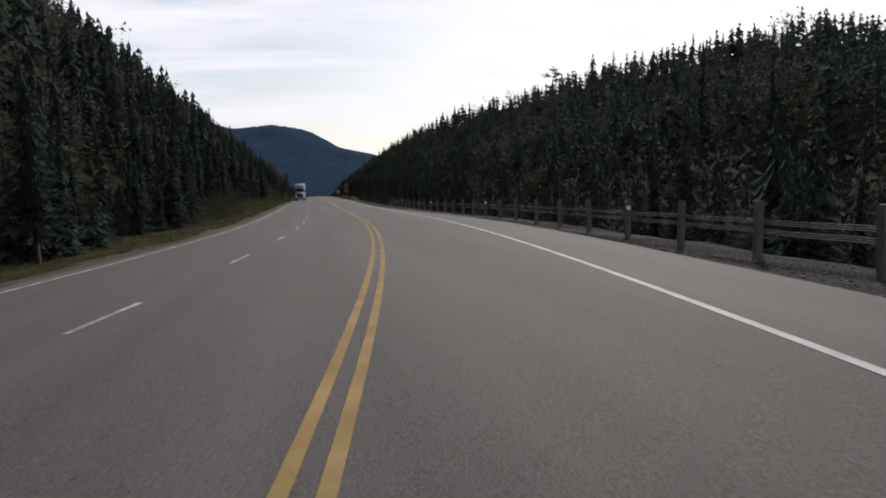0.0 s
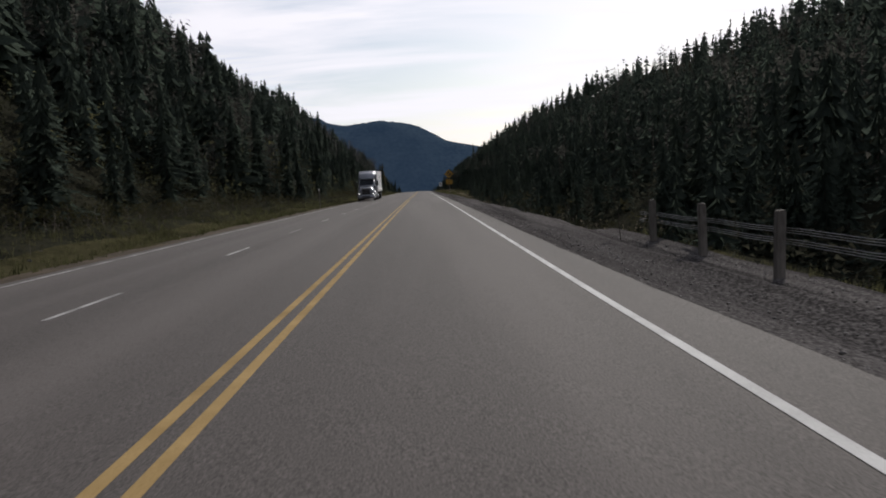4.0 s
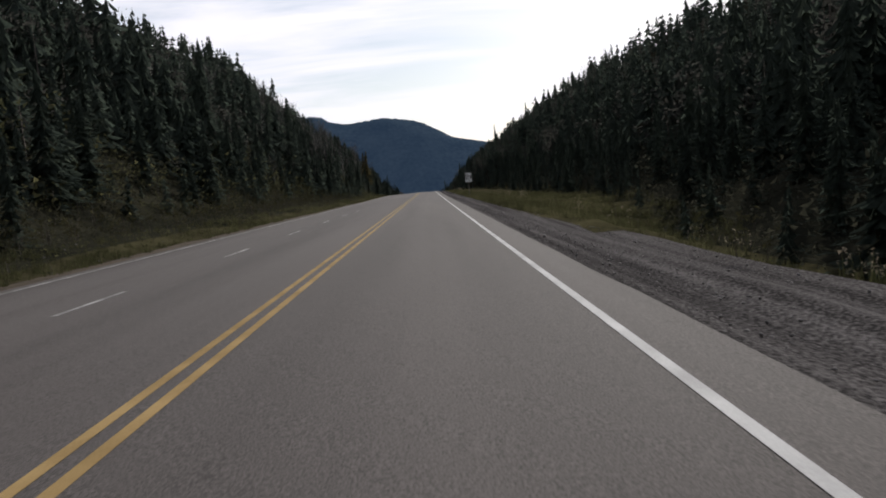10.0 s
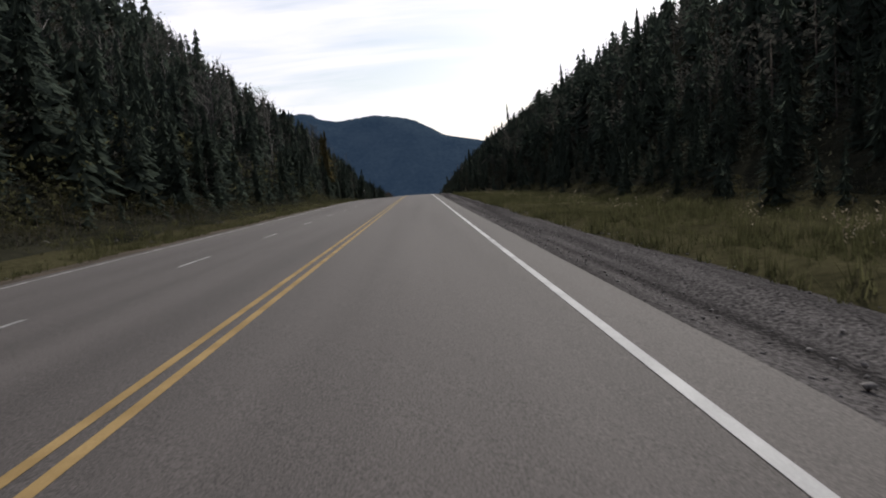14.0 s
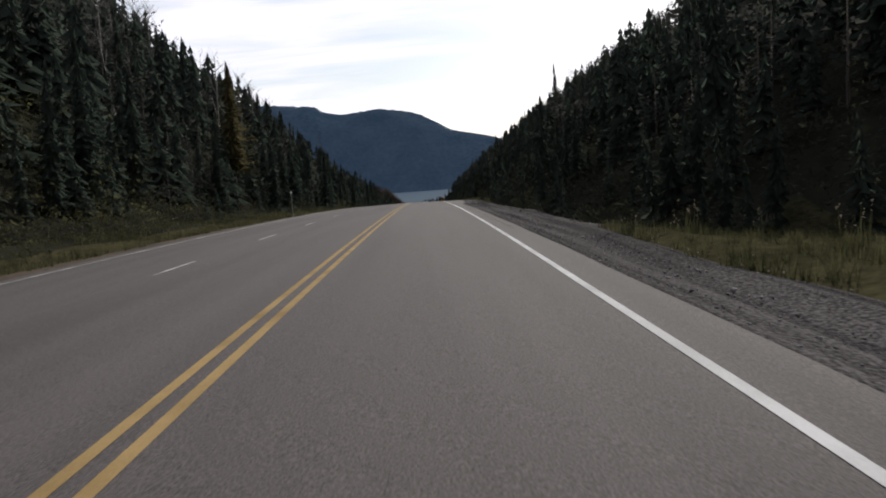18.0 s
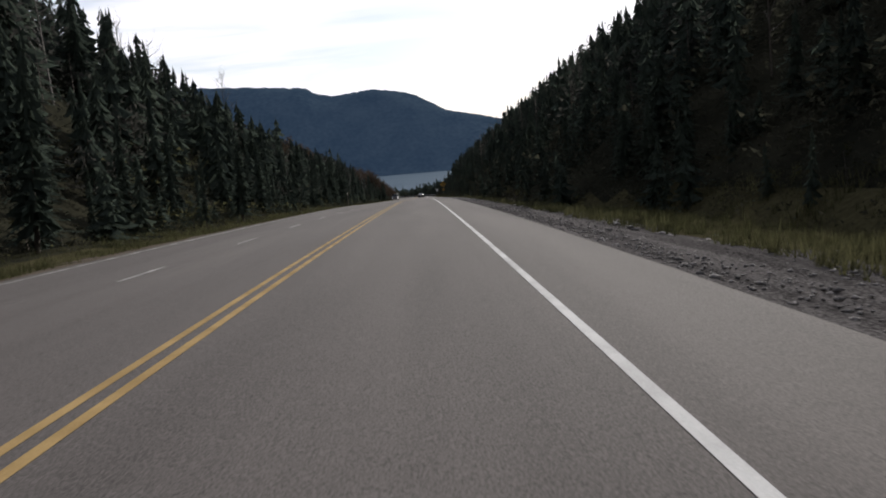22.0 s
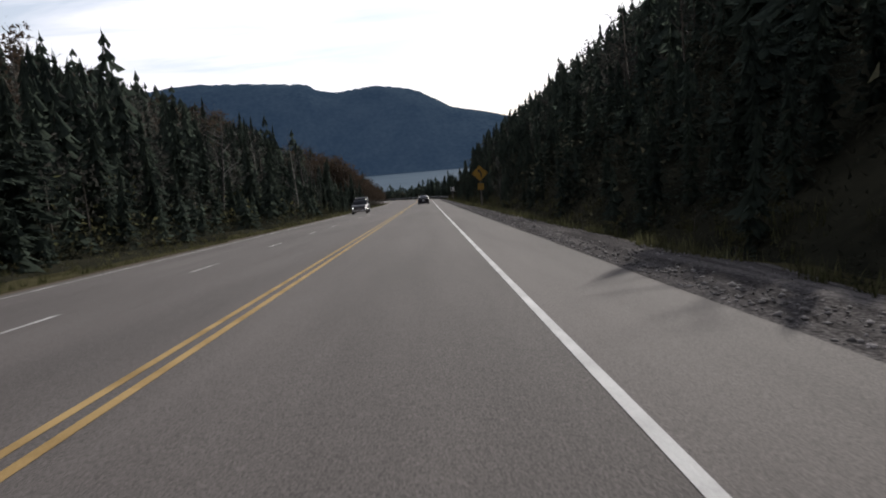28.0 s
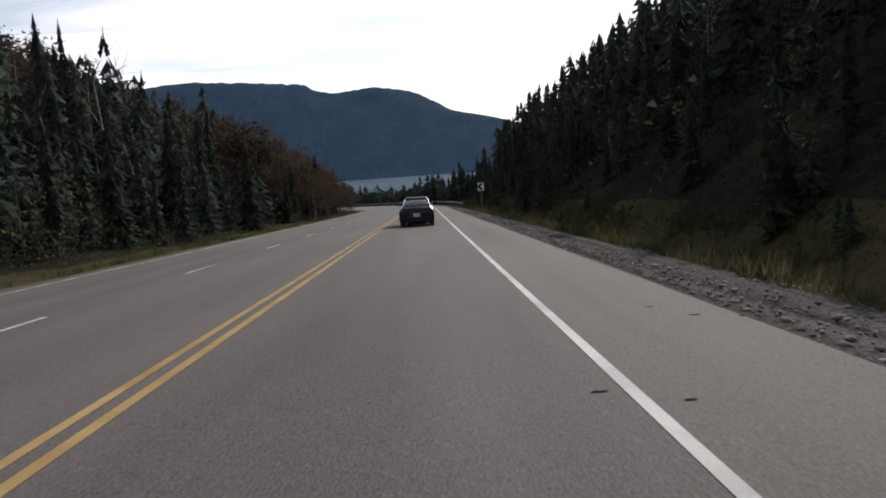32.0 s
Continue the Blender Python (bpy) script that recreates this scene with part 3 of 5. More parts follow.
def broadleaf_shape(seed, leaves, limbs=9, leaf=0.03, spread=0.24, twigs=4):
    """A unit broad-leaved tree, height 1: tapered stem, limbs, twigs and loose clumps of leaves."""
    r = np.random.default_rng(seed)
    v, t, m = [], [], []

    def branch(a, b, r1, r2, kind=2):
        a, b = np.array(a), np.array(b)
        d = b - a
        side = np.cross(d, (0.3, 0.2, 1.0)); side /= np.linalg.norm(side) + 1e-9
        other = np.cross(d, side); other /= np.linalg.norm(other) + 1e-9
        i = len(v)
        for p, q in ((a, r1), (b, r2)):
            for k in range(3):
                v.append(tuple(p + q * (math.cos(2.094 * k) * side + math.sin(2.094 * k) * other)))
        for k in range(3):
            t.extend([(i + k, i + (k + 1) % 3, i + 3 + (k + 1) % 3), (i + k, i + 3 + (k + 1) % 3, i + 3 + k)])
            m.extend([kind, kind])

    lean = r.normal(0, 0.03, 2)
    for z, k, q in ((-0.05, 0.0, 0.011), (0.55, 1.0, 0.007), (0.97, 1.6, 0.0015)):
        v += [(lean[0] * k + q * math.cos(a), lean[1] * k + q * math.sin(a), z) for a in (0, 2.094, 4.189)]
    for j in (0, 3):
        for k in range(3):
            t += [(j + k, j + (k + 1) % 3, j + 3 + (k + 1) % 3), (j + k, j + 3 + (k + 1) % 3, j + 3 + k)]
            m += [1, 1]
    tips = []
    for k in range(limbs):
        f = 0.25 + 0.68 * (k + r.uniform(0, 0.8)) / limbs
        a = r.uniform(0, 6.28)
        ln = spread * (1.15 - f) * r.uniform(0.7, 1.3) + 0.05
        p0 = np.array((lean[0] * f * 1.6, lean[1] * f * 1.6, f))
        p1 = p0 + (ln * math.cos(a), ln * math.sin(a), ln * r.uniform(0.5, 1.1))
        branch(p0, p1, 0.0034, 0.0013)
        tips.append((p0, p1))
        for _ in range(twigs):
            g = r.uniform(0.3, 1)
            q0 = p0 + (p1 - p0) * g
            q1 = q0 + r.normal(0, 0.05, 3) + (0, 0, 0.05)
            branch(q0, q1, 0.0013, 0.0005)
            tips.append((q0, q1))
    for _ in range(leaves):
        p0, p1 = tips[r.integers(len(tips))]
        c = p0 + (p1 - p0) * r.uniform(0.3, 1.1) + r.normal(0, 0.028, 3)
        i = len(v)
        for _ in range(3):
            v.append(tuple(c + r.normal(0, leaf, 3)))
        t.append((i, i + 1, i + 2)); m.append(0)
    return np.array(v), np.array(t), np.array(m)


def scatter(name, shapes, places, heights, mats, widths=None):
    """Many plants in one mesh: each a turned, scaled copy of one of the shapes."""
    vs, ts, ms, base = [], [], [], 0
    which = rng.integers(len(shapes), size=len(places))
    turn = rng.uniform(0, 6.283, len(places))
    for k, (v, t, m) in enumerate(shapes):
        sel = np.where(which == k)[0]
        if not len(sel):
            continue
        h = heights[sel][:, None]
        w = h * (rng.uniform(0.8, 1.3, len(sel))[:, None] if widths is None else widths[sel][:, None])
        c, s = np.cos(turn[sel])[:, None], np.sin(turn[sel])[:, None]
        x = (v[None, :, 0] * c - v[None, :, 1] * s) * w + places[sel][:, 0:1]
        y = (v[None, :, 0] * s + v[None, :, 1] * c) * w + places[sel][:, 1:2]
        z = v[None, :, 2] * h + places[sel][:, 2:3]
        vs.append(np.stack([x, y, z], -1).reshape(-1, 3))
        ts.append((t[None] + (np.arange(len(sel)) * len(v))[:, None, None] + base).reshape(-1, 3))
        ms.append(np.tile(m, len(sel)))
        base += len(sel) * len(v)
    return big_mesh(name, np.concatenate(vs), np.concatenate(ts), mats, np.minimum(np.concatenate(ms), 1))


def sites(s0, s1, u0, u1, per):
    """Random places in a stretch of the plan, about one in `per` square metres."""
    n = int((s1 - s0) * abs(u1 - u0) / per)
    return rng.uniform(s0, s1, n), rng.uniform(min(u0, u1), max(u0, u1), n)


def right_foot(s):
    return LANE + shoulder(s) + np.interp(s, [-80, 60, 105, 150, 220, 262, 325, 345, 386, 396, 455, 462, 485, 495, 630, 650, 1100], [4.0, 5.0, 3.8, 4.4, 4.8, 11.5, 11, 10.5, 10.5, 3.3, 3.1, 7.2, 7.2, 3.6, 3.6, 5.0, 5.0])


def left_foot(s):
    return PAVE_L - np.interp(s, [-80, 60, 85, 105, 150, 172, 215, 235, 260, 320, 345, 470, 500, 1100], [8, 7.5, 8, 11, 12, 7.5, 7.5, 11, 12, 12, 8.5, 8, 5.2, 5.2])


def sky_cap(s, u):
    """The tallest tree at a place that stays below the skyline seen along the road."""
    right = np.interp(s, [-80, 0, 100, 180, 260, 330, 430, 500, 600, 720], [0.24, 0.26, 0.30, 0.375, 0.48, 0.54, 0.66, 0.76, 0.80, 0.85])
    left = np.interp(s, [-80, 230, 290, 353, 393, 430, 460, 480, 515, 552, 591, 627, 700, 740], [0.90, 0.88, 0.77, 0.74, 0.63, 0.78, 0.92, 0.90, 0.82, 0.72, 0.64, 0.61, 0.63, 0.72])
    x = np.abs(u - 2.3)
    crest = np.interp(s, [380, 450, 520], [200, 70, 45])
    lim = np.where(u > 0, right * np.minimum(x, crest) + 0.38 * np.clip(x - crest, 0, None), left * x) + 1.36
    return np.clip(lim - relief(s, u), 2.0, 40)


def plant_places(s, u):
    return along(s, u, relief(s, u) - 0.15)


SPRUCE_NEAR = [spruce_shape(17, 9, k, slim=w, bare=q, boughs=8, whorls=20, sprays=5) for k, w, q in ((1, 0.18, 0.05), (2, 0.22, 0.03), (3, 0.15, 0.10), (4, 0.25, 0.03), (5, 0.13, 0.14), (6, 0.20, 0.06))]
SPRUCE_EDGE = [spruce_shape(16, 12, 130 + k, slim=w, bare=0.03, boughs=8, whorls=13, sprays=3) for k, w in enumerate((0.19, 0.24, 0.28))]
SPRUCE_MID = [spruce_shape(14, 8, 10 + k, slim=w) for k, w in enumerate((0.15, 0.20, 0.12, 0.24, 0.17, 0.10))]
SPRUCE_FAR = [spruce_shape(9, 5, 20 + k, slim=w, trunk=False) for k, w in enumerate((0.16, 0.21, 0.13, 0.25, 0.18))]
TWIGGY = [round_shape(160 + k, 170, 0.015, low) for k, low in enumerate((0.05, 0.15, 0.0, 0.1))]
SPRUCE_TOP = [spruce_shape(8, 4, 30 + k, slim=w, bare=0.1, trunk=False) for k, w in enumerate((0.17, 0.23, 0.14, 0.20))]
ROUND = [round_shape(150 + k, 85, 0.025, low) for k, low in enumerate((0.1, 0.2, 0.05, 0.25, 0.1))]
BARE = [broadleaf_shape(40 + k, 1, 12, 0.003, 0.26, 4) for k in range(4)]
BROWN = [broadleaf_shape(50 + k, 380, 9, 0.0135, 0.30, 2) for k in range(3)]
LOW = [spruce_shape(10, 6, 110 + k, slim=w, trunk=False) for k, w in enumerate((0.2, 0.26, 0.16))]
LOW_FINE = [spruce_shape(12, 9, 140 + k, slim=w, trunk=False, bare=0.02, boughs=6, whorls=8, sprays=3) for k, w in enumerate((0.22, 0.28, 0.18))]
YOUNG = [spruce_shape(12, 8, 100 + k, slim=w) for k, w in enumerate((0.2, 0.26, 0.16))]
SHRUB = [broadleaf_shape(60 + k, 64, 4, 0.026, 0.5, 1) for k in range(4)]

# the slopes: far rows coarse, near rows finer
for side, foot in ((-1, left_foot), (1, right_foot)):
    for d0, d1, per, shapes in ((18, 55, 14.5, SPRUCE_FAR), (55, 106, 22.0, SPRUCE_TOP), (106, 165, 25.0, SPRUCE_TOP)):
        s, d = sites(-70, 990, d0, d1, per)
        if side < 0:
            keep = ~((s > 360) & (d > 66)) & ((d < 80) | (s > 60))
        else:
            keep = (s < 830) & ((s < 480) | (d < 78))
        if d0 > 100:
            keep = (s < 345) & (side > 0)
        if not keep.any():
            continue
        s, d = s[keep], d[keep]
        u = foot(s) + side * d
        hgt = rng.uniform(4.0, 10.5, len(s)) * np.where(rng.uniform(size=len(s)) < 0.07, 1.45, 1.0)
        if side < 0:
            hgt *= np.interp(s, [230, 300, 560, 620], [1.35, 1.1, 1.05, 1.2])
        hgt = np.minimum(hgt, sky_cap(s, u) * rng.uniform(0.6, 1.12, len(s)))
        leafy = rng.uniform(size=len(s)) < np.clip(0.34 + 0.7 * wobble(s, u, 0.03, 11), 0.08, 0.75)
        wood = scatter("woods", shapes, plant_places(s[~leafy], u[~leafy]), hgt[~leafy], [M_NEEDLE, M_BARK])
        tagged(wood, "dark spruce woods on a steep valley side", "woods", kind="stuff")
        wood = scatter("hardwoods", ROUND, plant_places(s[leafy], u[leafy]), 0.85 * hgt[leafy], [M_TWIG, M_BARK], widths=rng.uniform(0.9, 1.5, leafy.sum()))
        tagged(wood, "grey-brown hardwoods among dark spruces", "woods", kind="stuff")
    s = rng.uniform(-60, 900, 1900 if side < 0 else 1600)
    d = 1 + rng.uniform(0, 1, len(s)) ** 1.0 * 19
    keep = (s < 835) | (side < 0)
    s, d = s[keep], d[keep]
    u = foot(s) + side * d
    hgt = rng.uniform(5, 10.5, len(s)) * np.clip((0.5 if side < 0 else 0.34) + d / 15, 0.3, 1.1)
    hgt = np.minimum(hgt, sky_cap(s, u) * rng.uniform(0.75, 1.08, len(s)))
    q = (d < 6.5) & (side > 0) & (s > 60)
    if q.any():
        wood = scatter("woods", SPRUCE_EDGE, plant_places(s[q], u[q]), 0.85 * hgt[q], [M_NEEDLE, M_BARK])
        tagged(wood, "dark spruces at the edge of the verge", "woods", kind="stuff")
    s, u, hgt = s[~q], u[~q], hgt[~q]
    leafy = rng.uniform(size=len(s)) < np.clip(0.33 + 0.7 * wobble(s, u, 0.03, 11), 0.1, 0.75)
    wood = scatter("woods", SPRUCE_MID, plant_places(s[~leafy], u[~leafy]), hgt[~leafy], [M_NEEDLE, M_BARK])
    tagged(wood, "dense dark spruces along the foot of the slope", "woods", kind="stuff")
    wood = scatter("hardwoods", TWIGGY, plant_places(s[leafy], u[leafy]), 0.85 * hgt[leafy], [M_TWIG, M_BARK], widths=rng.uniform(0.9, 1.5, leafy.sum()))
    tagged(wood, "grey-brown thin hardwoods at the foot of the slope", "woods", kind="stuff")
    s = rng.uniform(-60, 860, 1900)
    d = rng.uniform(0, 1, len(s)) ** 1.3 * 22 - 0.5
    keep = (s < 790) | (side < 0)
    s, d = s[keep], d[keep]
    for near, shapes in ((True, LOW_FINE if side > 0 else LOW), (False, YOUNG)):
        q = (d < 4.5) == near
        if near:
            q &= rng.uniform(size=len(s)) < 0.7
        wood = scatter("young_woods", shapes, plant_places(s[q], foot(s[q]) + side * d[q]), rng.uniform(1.0, 3.6, q.sum()), [M_NEEDLE, M_BARK], widths=rng.uniform(1.1, 1.7, q.sum()))
        tagged(wood, "low dark young spruces under the trees", "woods", kind="stuff")

# leafless and brown broad-leaved trees, some in each wood
for s0, s1, side, a, b, count, shapes, bark, label in (
        (350, 500, -1, 8, 34, 80, BARE, M_BIRCH, "leafless grey birches among spruces"),
        (715, 840, -1, 5, 50, 180, BROWN, M_BARK, "rust-brown autumn hardwoods on a knoll"),
        (640, 800, -1, 2, 40, 90, BARE, M_BIRCH, "leafless grey hardwoods by the bend"),
        (575, 700, -1, 16, 40, 20, BROWN, M_BARK, "brown autumn hardwoods among spruces"),
        (440, 780, 1, 6, 60, 120, BARE, M_BARK, "leafless hardwoods on a dark slope"),
        (180, 330, -1, 10, 90, 90, BARE, M_BIRCH, "leafless hardwoods among spruces")):
    s = rng.uniform(s0, s1, count)
    u = (left_foot(s) if side < 0 else right_foot(s)) + side * rng.uniform(a, b, count)
    hgt = np.minimum(rng.uniform(6, 11.5, count), sky_cap(s, u) * rng.uniform(0.8, 1.15, count))
    wood = scatter("hardwoods", shapes, plant_places(s, u), hgt, [M_LEAF, bark], widths=rng.uniform(0.9, 1.5, count))
    tagged(wood, label, "woods", kind="stuff")

# hardwoods on the knoll's foot, close to the road
s = rng.uniform(738, 800, 150)
u = -8.9 - rng.uniform(0, 1, len(s)) ** 1.2 * 17
wood = scatter("hardwoods", BROWN, plant_places(s, u), np.clip(3.5 + (-8.9 - u) * 0.8, 3, 9.5) * rng.uniform(0.75, 1.1, len(s)), [M_LEAF, M_BARK], widths=rng.uniform(1.1, 1.6, len(s)))
tagged(wood, "rust-brown hardwoods at the inside of the bend", "woods", kind="stuff")
s, u = sites(796, 850, 9.2, 20, 5)
wood = scatter("woods", SPRUCE_MID, plant_places(s, u), np.clip(camber(s, 3.0) + rng.uniform(3.0, 8.0, len(s)) * np.interp(s, [800, 850], [1.1, 0.5]) - relief(s, u), 2, 22), [M_NEEDLE, M_BARK])
tagged(wood, "dark spruces on the outside of the bend", "woods", kind="stuff")
# tops of trees below the bend
s = rng.uniform(772, 832, 75)
u = left_foot(s) + 1.5 - rng.uniform(0, 15, len(s))
wood = scatter("hardwoods", BROWN, plant_places(s, u), rng.uniform(3.5, 7.0, len(s)), [M_LEAF, M_BARK], widths=rng.uniform(1.1, 1.6, len(s)))
tagged(wood, "low brown hardwoods inside the bend", "woods", kind="stuff")
s, u = sites(812, 960, 10.0, 21, 2.4)
wood = scatter("woods", LOW, plant_places(s, u), np.clip(camber(s, 3.0) + rng.uniform(2.0, 4.4, len(s)) + np.where(rng.uniform(size=len(s)) < 0.04, 3.0, 0) - relief(s, u), 2, 16), [M_NEEDLE, M_BARK], widths=rng.uniform(1.4, 2.2, len(s)))
tagged(wood, "young spruces close behind the guardrail", "woods", kind="stuff")
s, u = sites(815, 960, 9.5, 45, 9)
zt = relief(s, u)
wood = scatter("woods", SPRUCE_FAR, plant_places(s, u), np.clip(camber(s, 3.0) + rng.uniform(0.0, 4.0, len(s)) + np.where(rng.uniform(size=len(s)) < 0.06, 4.5, 0) - zt, 2, 30), [M_NEEDLE, M_BARK])
tagged(wood, "dark spruces just below the guardrail", "woods", kind="stuff")
s, u = sites(800, 1000, 45, 140, 30)
wood = scatter("woods", SPRUCE_FAR, plant_places(s, u), rng.uniform(6, 12, len(s)), [M_NEEDLE, M_BARK])
tagged(wood, "spruces below the bend towards the lake", "woods", kind="stuff")


def tree_parts(name, shape, label, needles, bark, group):
    """One tree: a stem and a crown, 1 m high, to be scaled."""
    v, t, m = shape
    root = thing(name, label, "tree", group=group)
    for k, name, mat, label in ((0, "crown", needles, ""), (1, "trunk", bark, ""), (2, "branchwork", bark, "thin bare branches")):
        if (m == k).any():
            ids, tris = np.unique(t[m == k], return_inverse=True)
            piece = big_mesh(name, v[ids], tris.reshape(-1, 3), [mat], parent=root)
            if k != 1:
                tagged(piece, label, kind="stuff")
    return root


def plant(root, s, u, h, wide=1.0, turn=0.0):
    x, y, z = along(s, u, relief(s, u) - 0.1)
    c = copy_thing(root, pose(x, y, z, 0, 0, turn))
    c.scale = (h * wide, h * wide, h)
    return c


near_roots = [tree_parts("spruce_tree", sh, "dark green spruce with drooping boughs beside the road", M_NEEDLE, M_BARK, "spruces along the road") for sh in SPRUCE_NEAR]
for side, foot, step in ((-1, left_foot, 5.2), (1, right_foot, 6.6)):
    s = -20.0
    while s < 770:
        s += step * rng.uniform(0.6, 1.4)
        d = rng.uniform(-1.0, 5.0)
        un = float(foot(np.array(s))) + side * d
        h = (rng.uniform(3.5, 9.0) if side < 0 else rng.uniform(1.8, 3.8)) + max(d, 0) * 0.35
        if side > 0:
            h = min(h, max(1.4, un - 6.2))
        plant(near_roots[rng.integers(len(near_roots))], s, un, min(h, 1.05 * float(sky_cap(np.array(s), np.array(un)))), rng.uniform(0.85, 1.3), rng.uniform(0, 360))
# tall ones that stand out against the sky: along, across, height
for s, u, h in ((118, 62, 15), (104, 66, 10), (240, 62, 12), (246, 64, 11), (253, 66, 13), (305, -26, 15), (318, -30, 16), (446, -26, 11), (458, -27, 11), (470, -28, 11.5), (482, -27, 11), (503, -26, 11), (512, -27, 11.5),
                (525, -28, 11.5), (533, -28, 11.5), (540, -27, 11), (548, -28, 10.5), (553, -27, 10.5), (558, -28, 10.5), (676, -24, 12), (688, -23, 11.5), (700, -26, 12.5), (718, -25, 13), (664, -27, 11), (682, -29, 12), (622, -29, 10.5), (634, -31, 11), (641, -30, 12), (650, -33, 13), (658, -28, 11), (670, -31, 12.5), (690, -30, 13), (708, -29, 13), (726, -31, 13),
                (395, 34, 11), (480, 40, 13), (560, 36, 14), (584.5, 11.2, 6.0), (588.5, 11.6, 6.3), (594, 12.2, 6.2), (637, 8.9, 3.2), (439, 12.3, 7), (443, 12.6, 7), (447, 12.8, 6.5)):
    plant(near_roots[(int(s) * 7) % 6], s, u, 0.74 * h if 600 < s < 686 and u < 0 else h, 0.8, s * 37 % 360)
for r in near_roots:
    r.matrix_world = pose(*along(-30 - 3 * near_roots.index(r), -26, relief(-30, -26)))
    r.scale = (8, 8, 8)

# golden larches and bare birches of their own
larch = tree_parts("larch_tree", spruce_shape(18, 9, 77, droop=0.15, slim=0.17, bare=0.2, boughs=8, whorls=24), "golden autumn larch with thin flat boughs", M_LARCH, M_BARK, "larches")
plant(larch, 457, -19, 13, 0.9, 70)
larch.matrix_world = pose(*along(450, -17.5, relief(450, -17.5)), 0, 0, 20)
larch.scale = (14, 14, 14)
birch = tree_parts("birch_tree", broadleaf_shape(91, 0, 20, 0.003, 0.24), "leafless grey birch with a forked crown", M_LEAF, M_BIRCH, "bare birches")
for s, u, h, w in ((372, -20, 13, 1), (380, -22, 14, 1.1), (405, -20, 13, 1), (462, -22, 13, 1), (497, -26, 11, 1.1), (503, -27, 12, 1), (517, -27, 12, 0.9), (536, -28, 11.5, 0.9), (541, -27, 11.5, 0.8), (557, -23, 14.2, 0.6), (455, -30, 11, 1.1), (465, -31, 11, 1), (470, -33, 11, 1.1), (476, -35, 12, 1), (482, -36, 12, 1.1),
                   (690, -26, 11, 0.9), (696, -28, 10, 0.9), (705, -30, 10, 1.0), (640.6, 8.9, 5.0, 0.6)):
    plant(birch, s, u, h, w, s * 17 % 360)
birch.matrix_world = pose(*along(483, -24, relief(483, -24)), 0, 0, 50)
birch.scale = (13, 13, 13)



def pine_shape(seed):
    """A unit old pine, height 1: a bare-topped stem, crooked limbs and flat tufts with the sky between them."""
    r = np.random.default_rng(seed)
    v, t, m = [], [], []
    for z, q in ((-0.05, 0.016), (0.5, 0.011), (0.95, 0.004)):
        v += [(q * math.cos(a), q * math.sin(a), z) for a in (0, 2.094, 4.189)]
    for j in (0, 3):
        for k in range(3):
            t += [(j + k, j + (k + 1) % 3, j + 3 + (k + 1) % 3), (j + k, j + 3 + (k + 1) % 3, j + 3 + k)]
            m += [1, 1]
    for k in range(26):
        f = 0.30 + 0.68 * k / 25
        a, ln = k * 2.4 + r.uniform(-0.4, 0.4), (0.135 - 0.05 * abs(f - 0.6)) * r.uniform(0.55, 1.15) * (1.0 if f < 0.9 else 0.5)
        tip = np.array((ln * math.cos(a), ln * math.sin(a), f + ln * r.uniform(-0.25, 0.2)))
        i = len(v)
        v += [(0.004, 0, f - 0.006), (-0.004, 0.004, f + 0.006), tuple(tip)]
        t.append((i, i + 1, i + 2)); m.append(2)
        for _ in range(46):
            c = tip * (1, 1, 0) * r.uniform(0.55, 1.15) + (0, 0, tip[2]) + r.normal(0, 1, 3) * (0.022, 0.022, 0.009)
            i = len(v)
            v += [tuple(c + r.normal(0, 0.009, 3)) for _ in range(3)]
            t.append((i, i + 1, i + 2)); m.append(0)
    return np.array(v), np.array(t), np.array(m)


pine = tree_parts("pine_tree", pine_shape(7), "tall dark pine with gaps between flat tufts above the woods", M_NEEDLE, M_BARK, "")
tall = 22.0 - float(ground_z(138.0, 43.3))
pine.matrix_world = pose(*along(138, 43.3, relief(138, 43.3) - 0.1), 0, 0, 15)
pine.scale = (tall * 1.05, tall * 1.05, tall)

# undergrowth that hides the slopes' ground
def clump_shape(seed, leaves, leaf):
    r = np.random.default_rng(seed)
    v, t = [], []
    for _ in range(leaves):
        c = np.array((r.normal(0, 0.38), r.normal(0, 0.38), r.uniform(0.0, 0.85)))
        v += [tuple(c + r.normal(0, leaf, 3)) for _ in range(3)]
        t.append((len(v) - 3, len(v) - 2, len(v) - 1))
    return np.array(v), np.array(t), np.zeros(len(t), int)


CLUMP = [clump_shape(120 + k, 18, 0.085) for k in range(5)]
LEAFY = [clump_shape(125 + k, 38, 0.046) for k in range(5)]
for side, foot, count, depth in ((1, right_foot, 9500, 30), (-1, left_foot, 5000, 22)):
    s = rng.uniform(62, 800, count)
    d = rng.uniform(0, 1, count) ** 1.25 * depth - 0.6
    for near, shapes in ((True, LEAFY), (False, CLUMP)):
        q = (d < 10) == near
        brush = scatter("undergrowth", shapes, plant_places(s[q], foot(s[q]) + side * d[q]), rng.uniform(0.7, 1.8, q.sum()) * np.clip(0.55 + d[q] / 6, 0.5, 1.1), [M_BRUSH], widths=rng.uniform(0.9, 1.5, q.sum()))
        tagged(brush, "dense dark undergrowth on a steep bank", "undergrowth", kind="stuff")

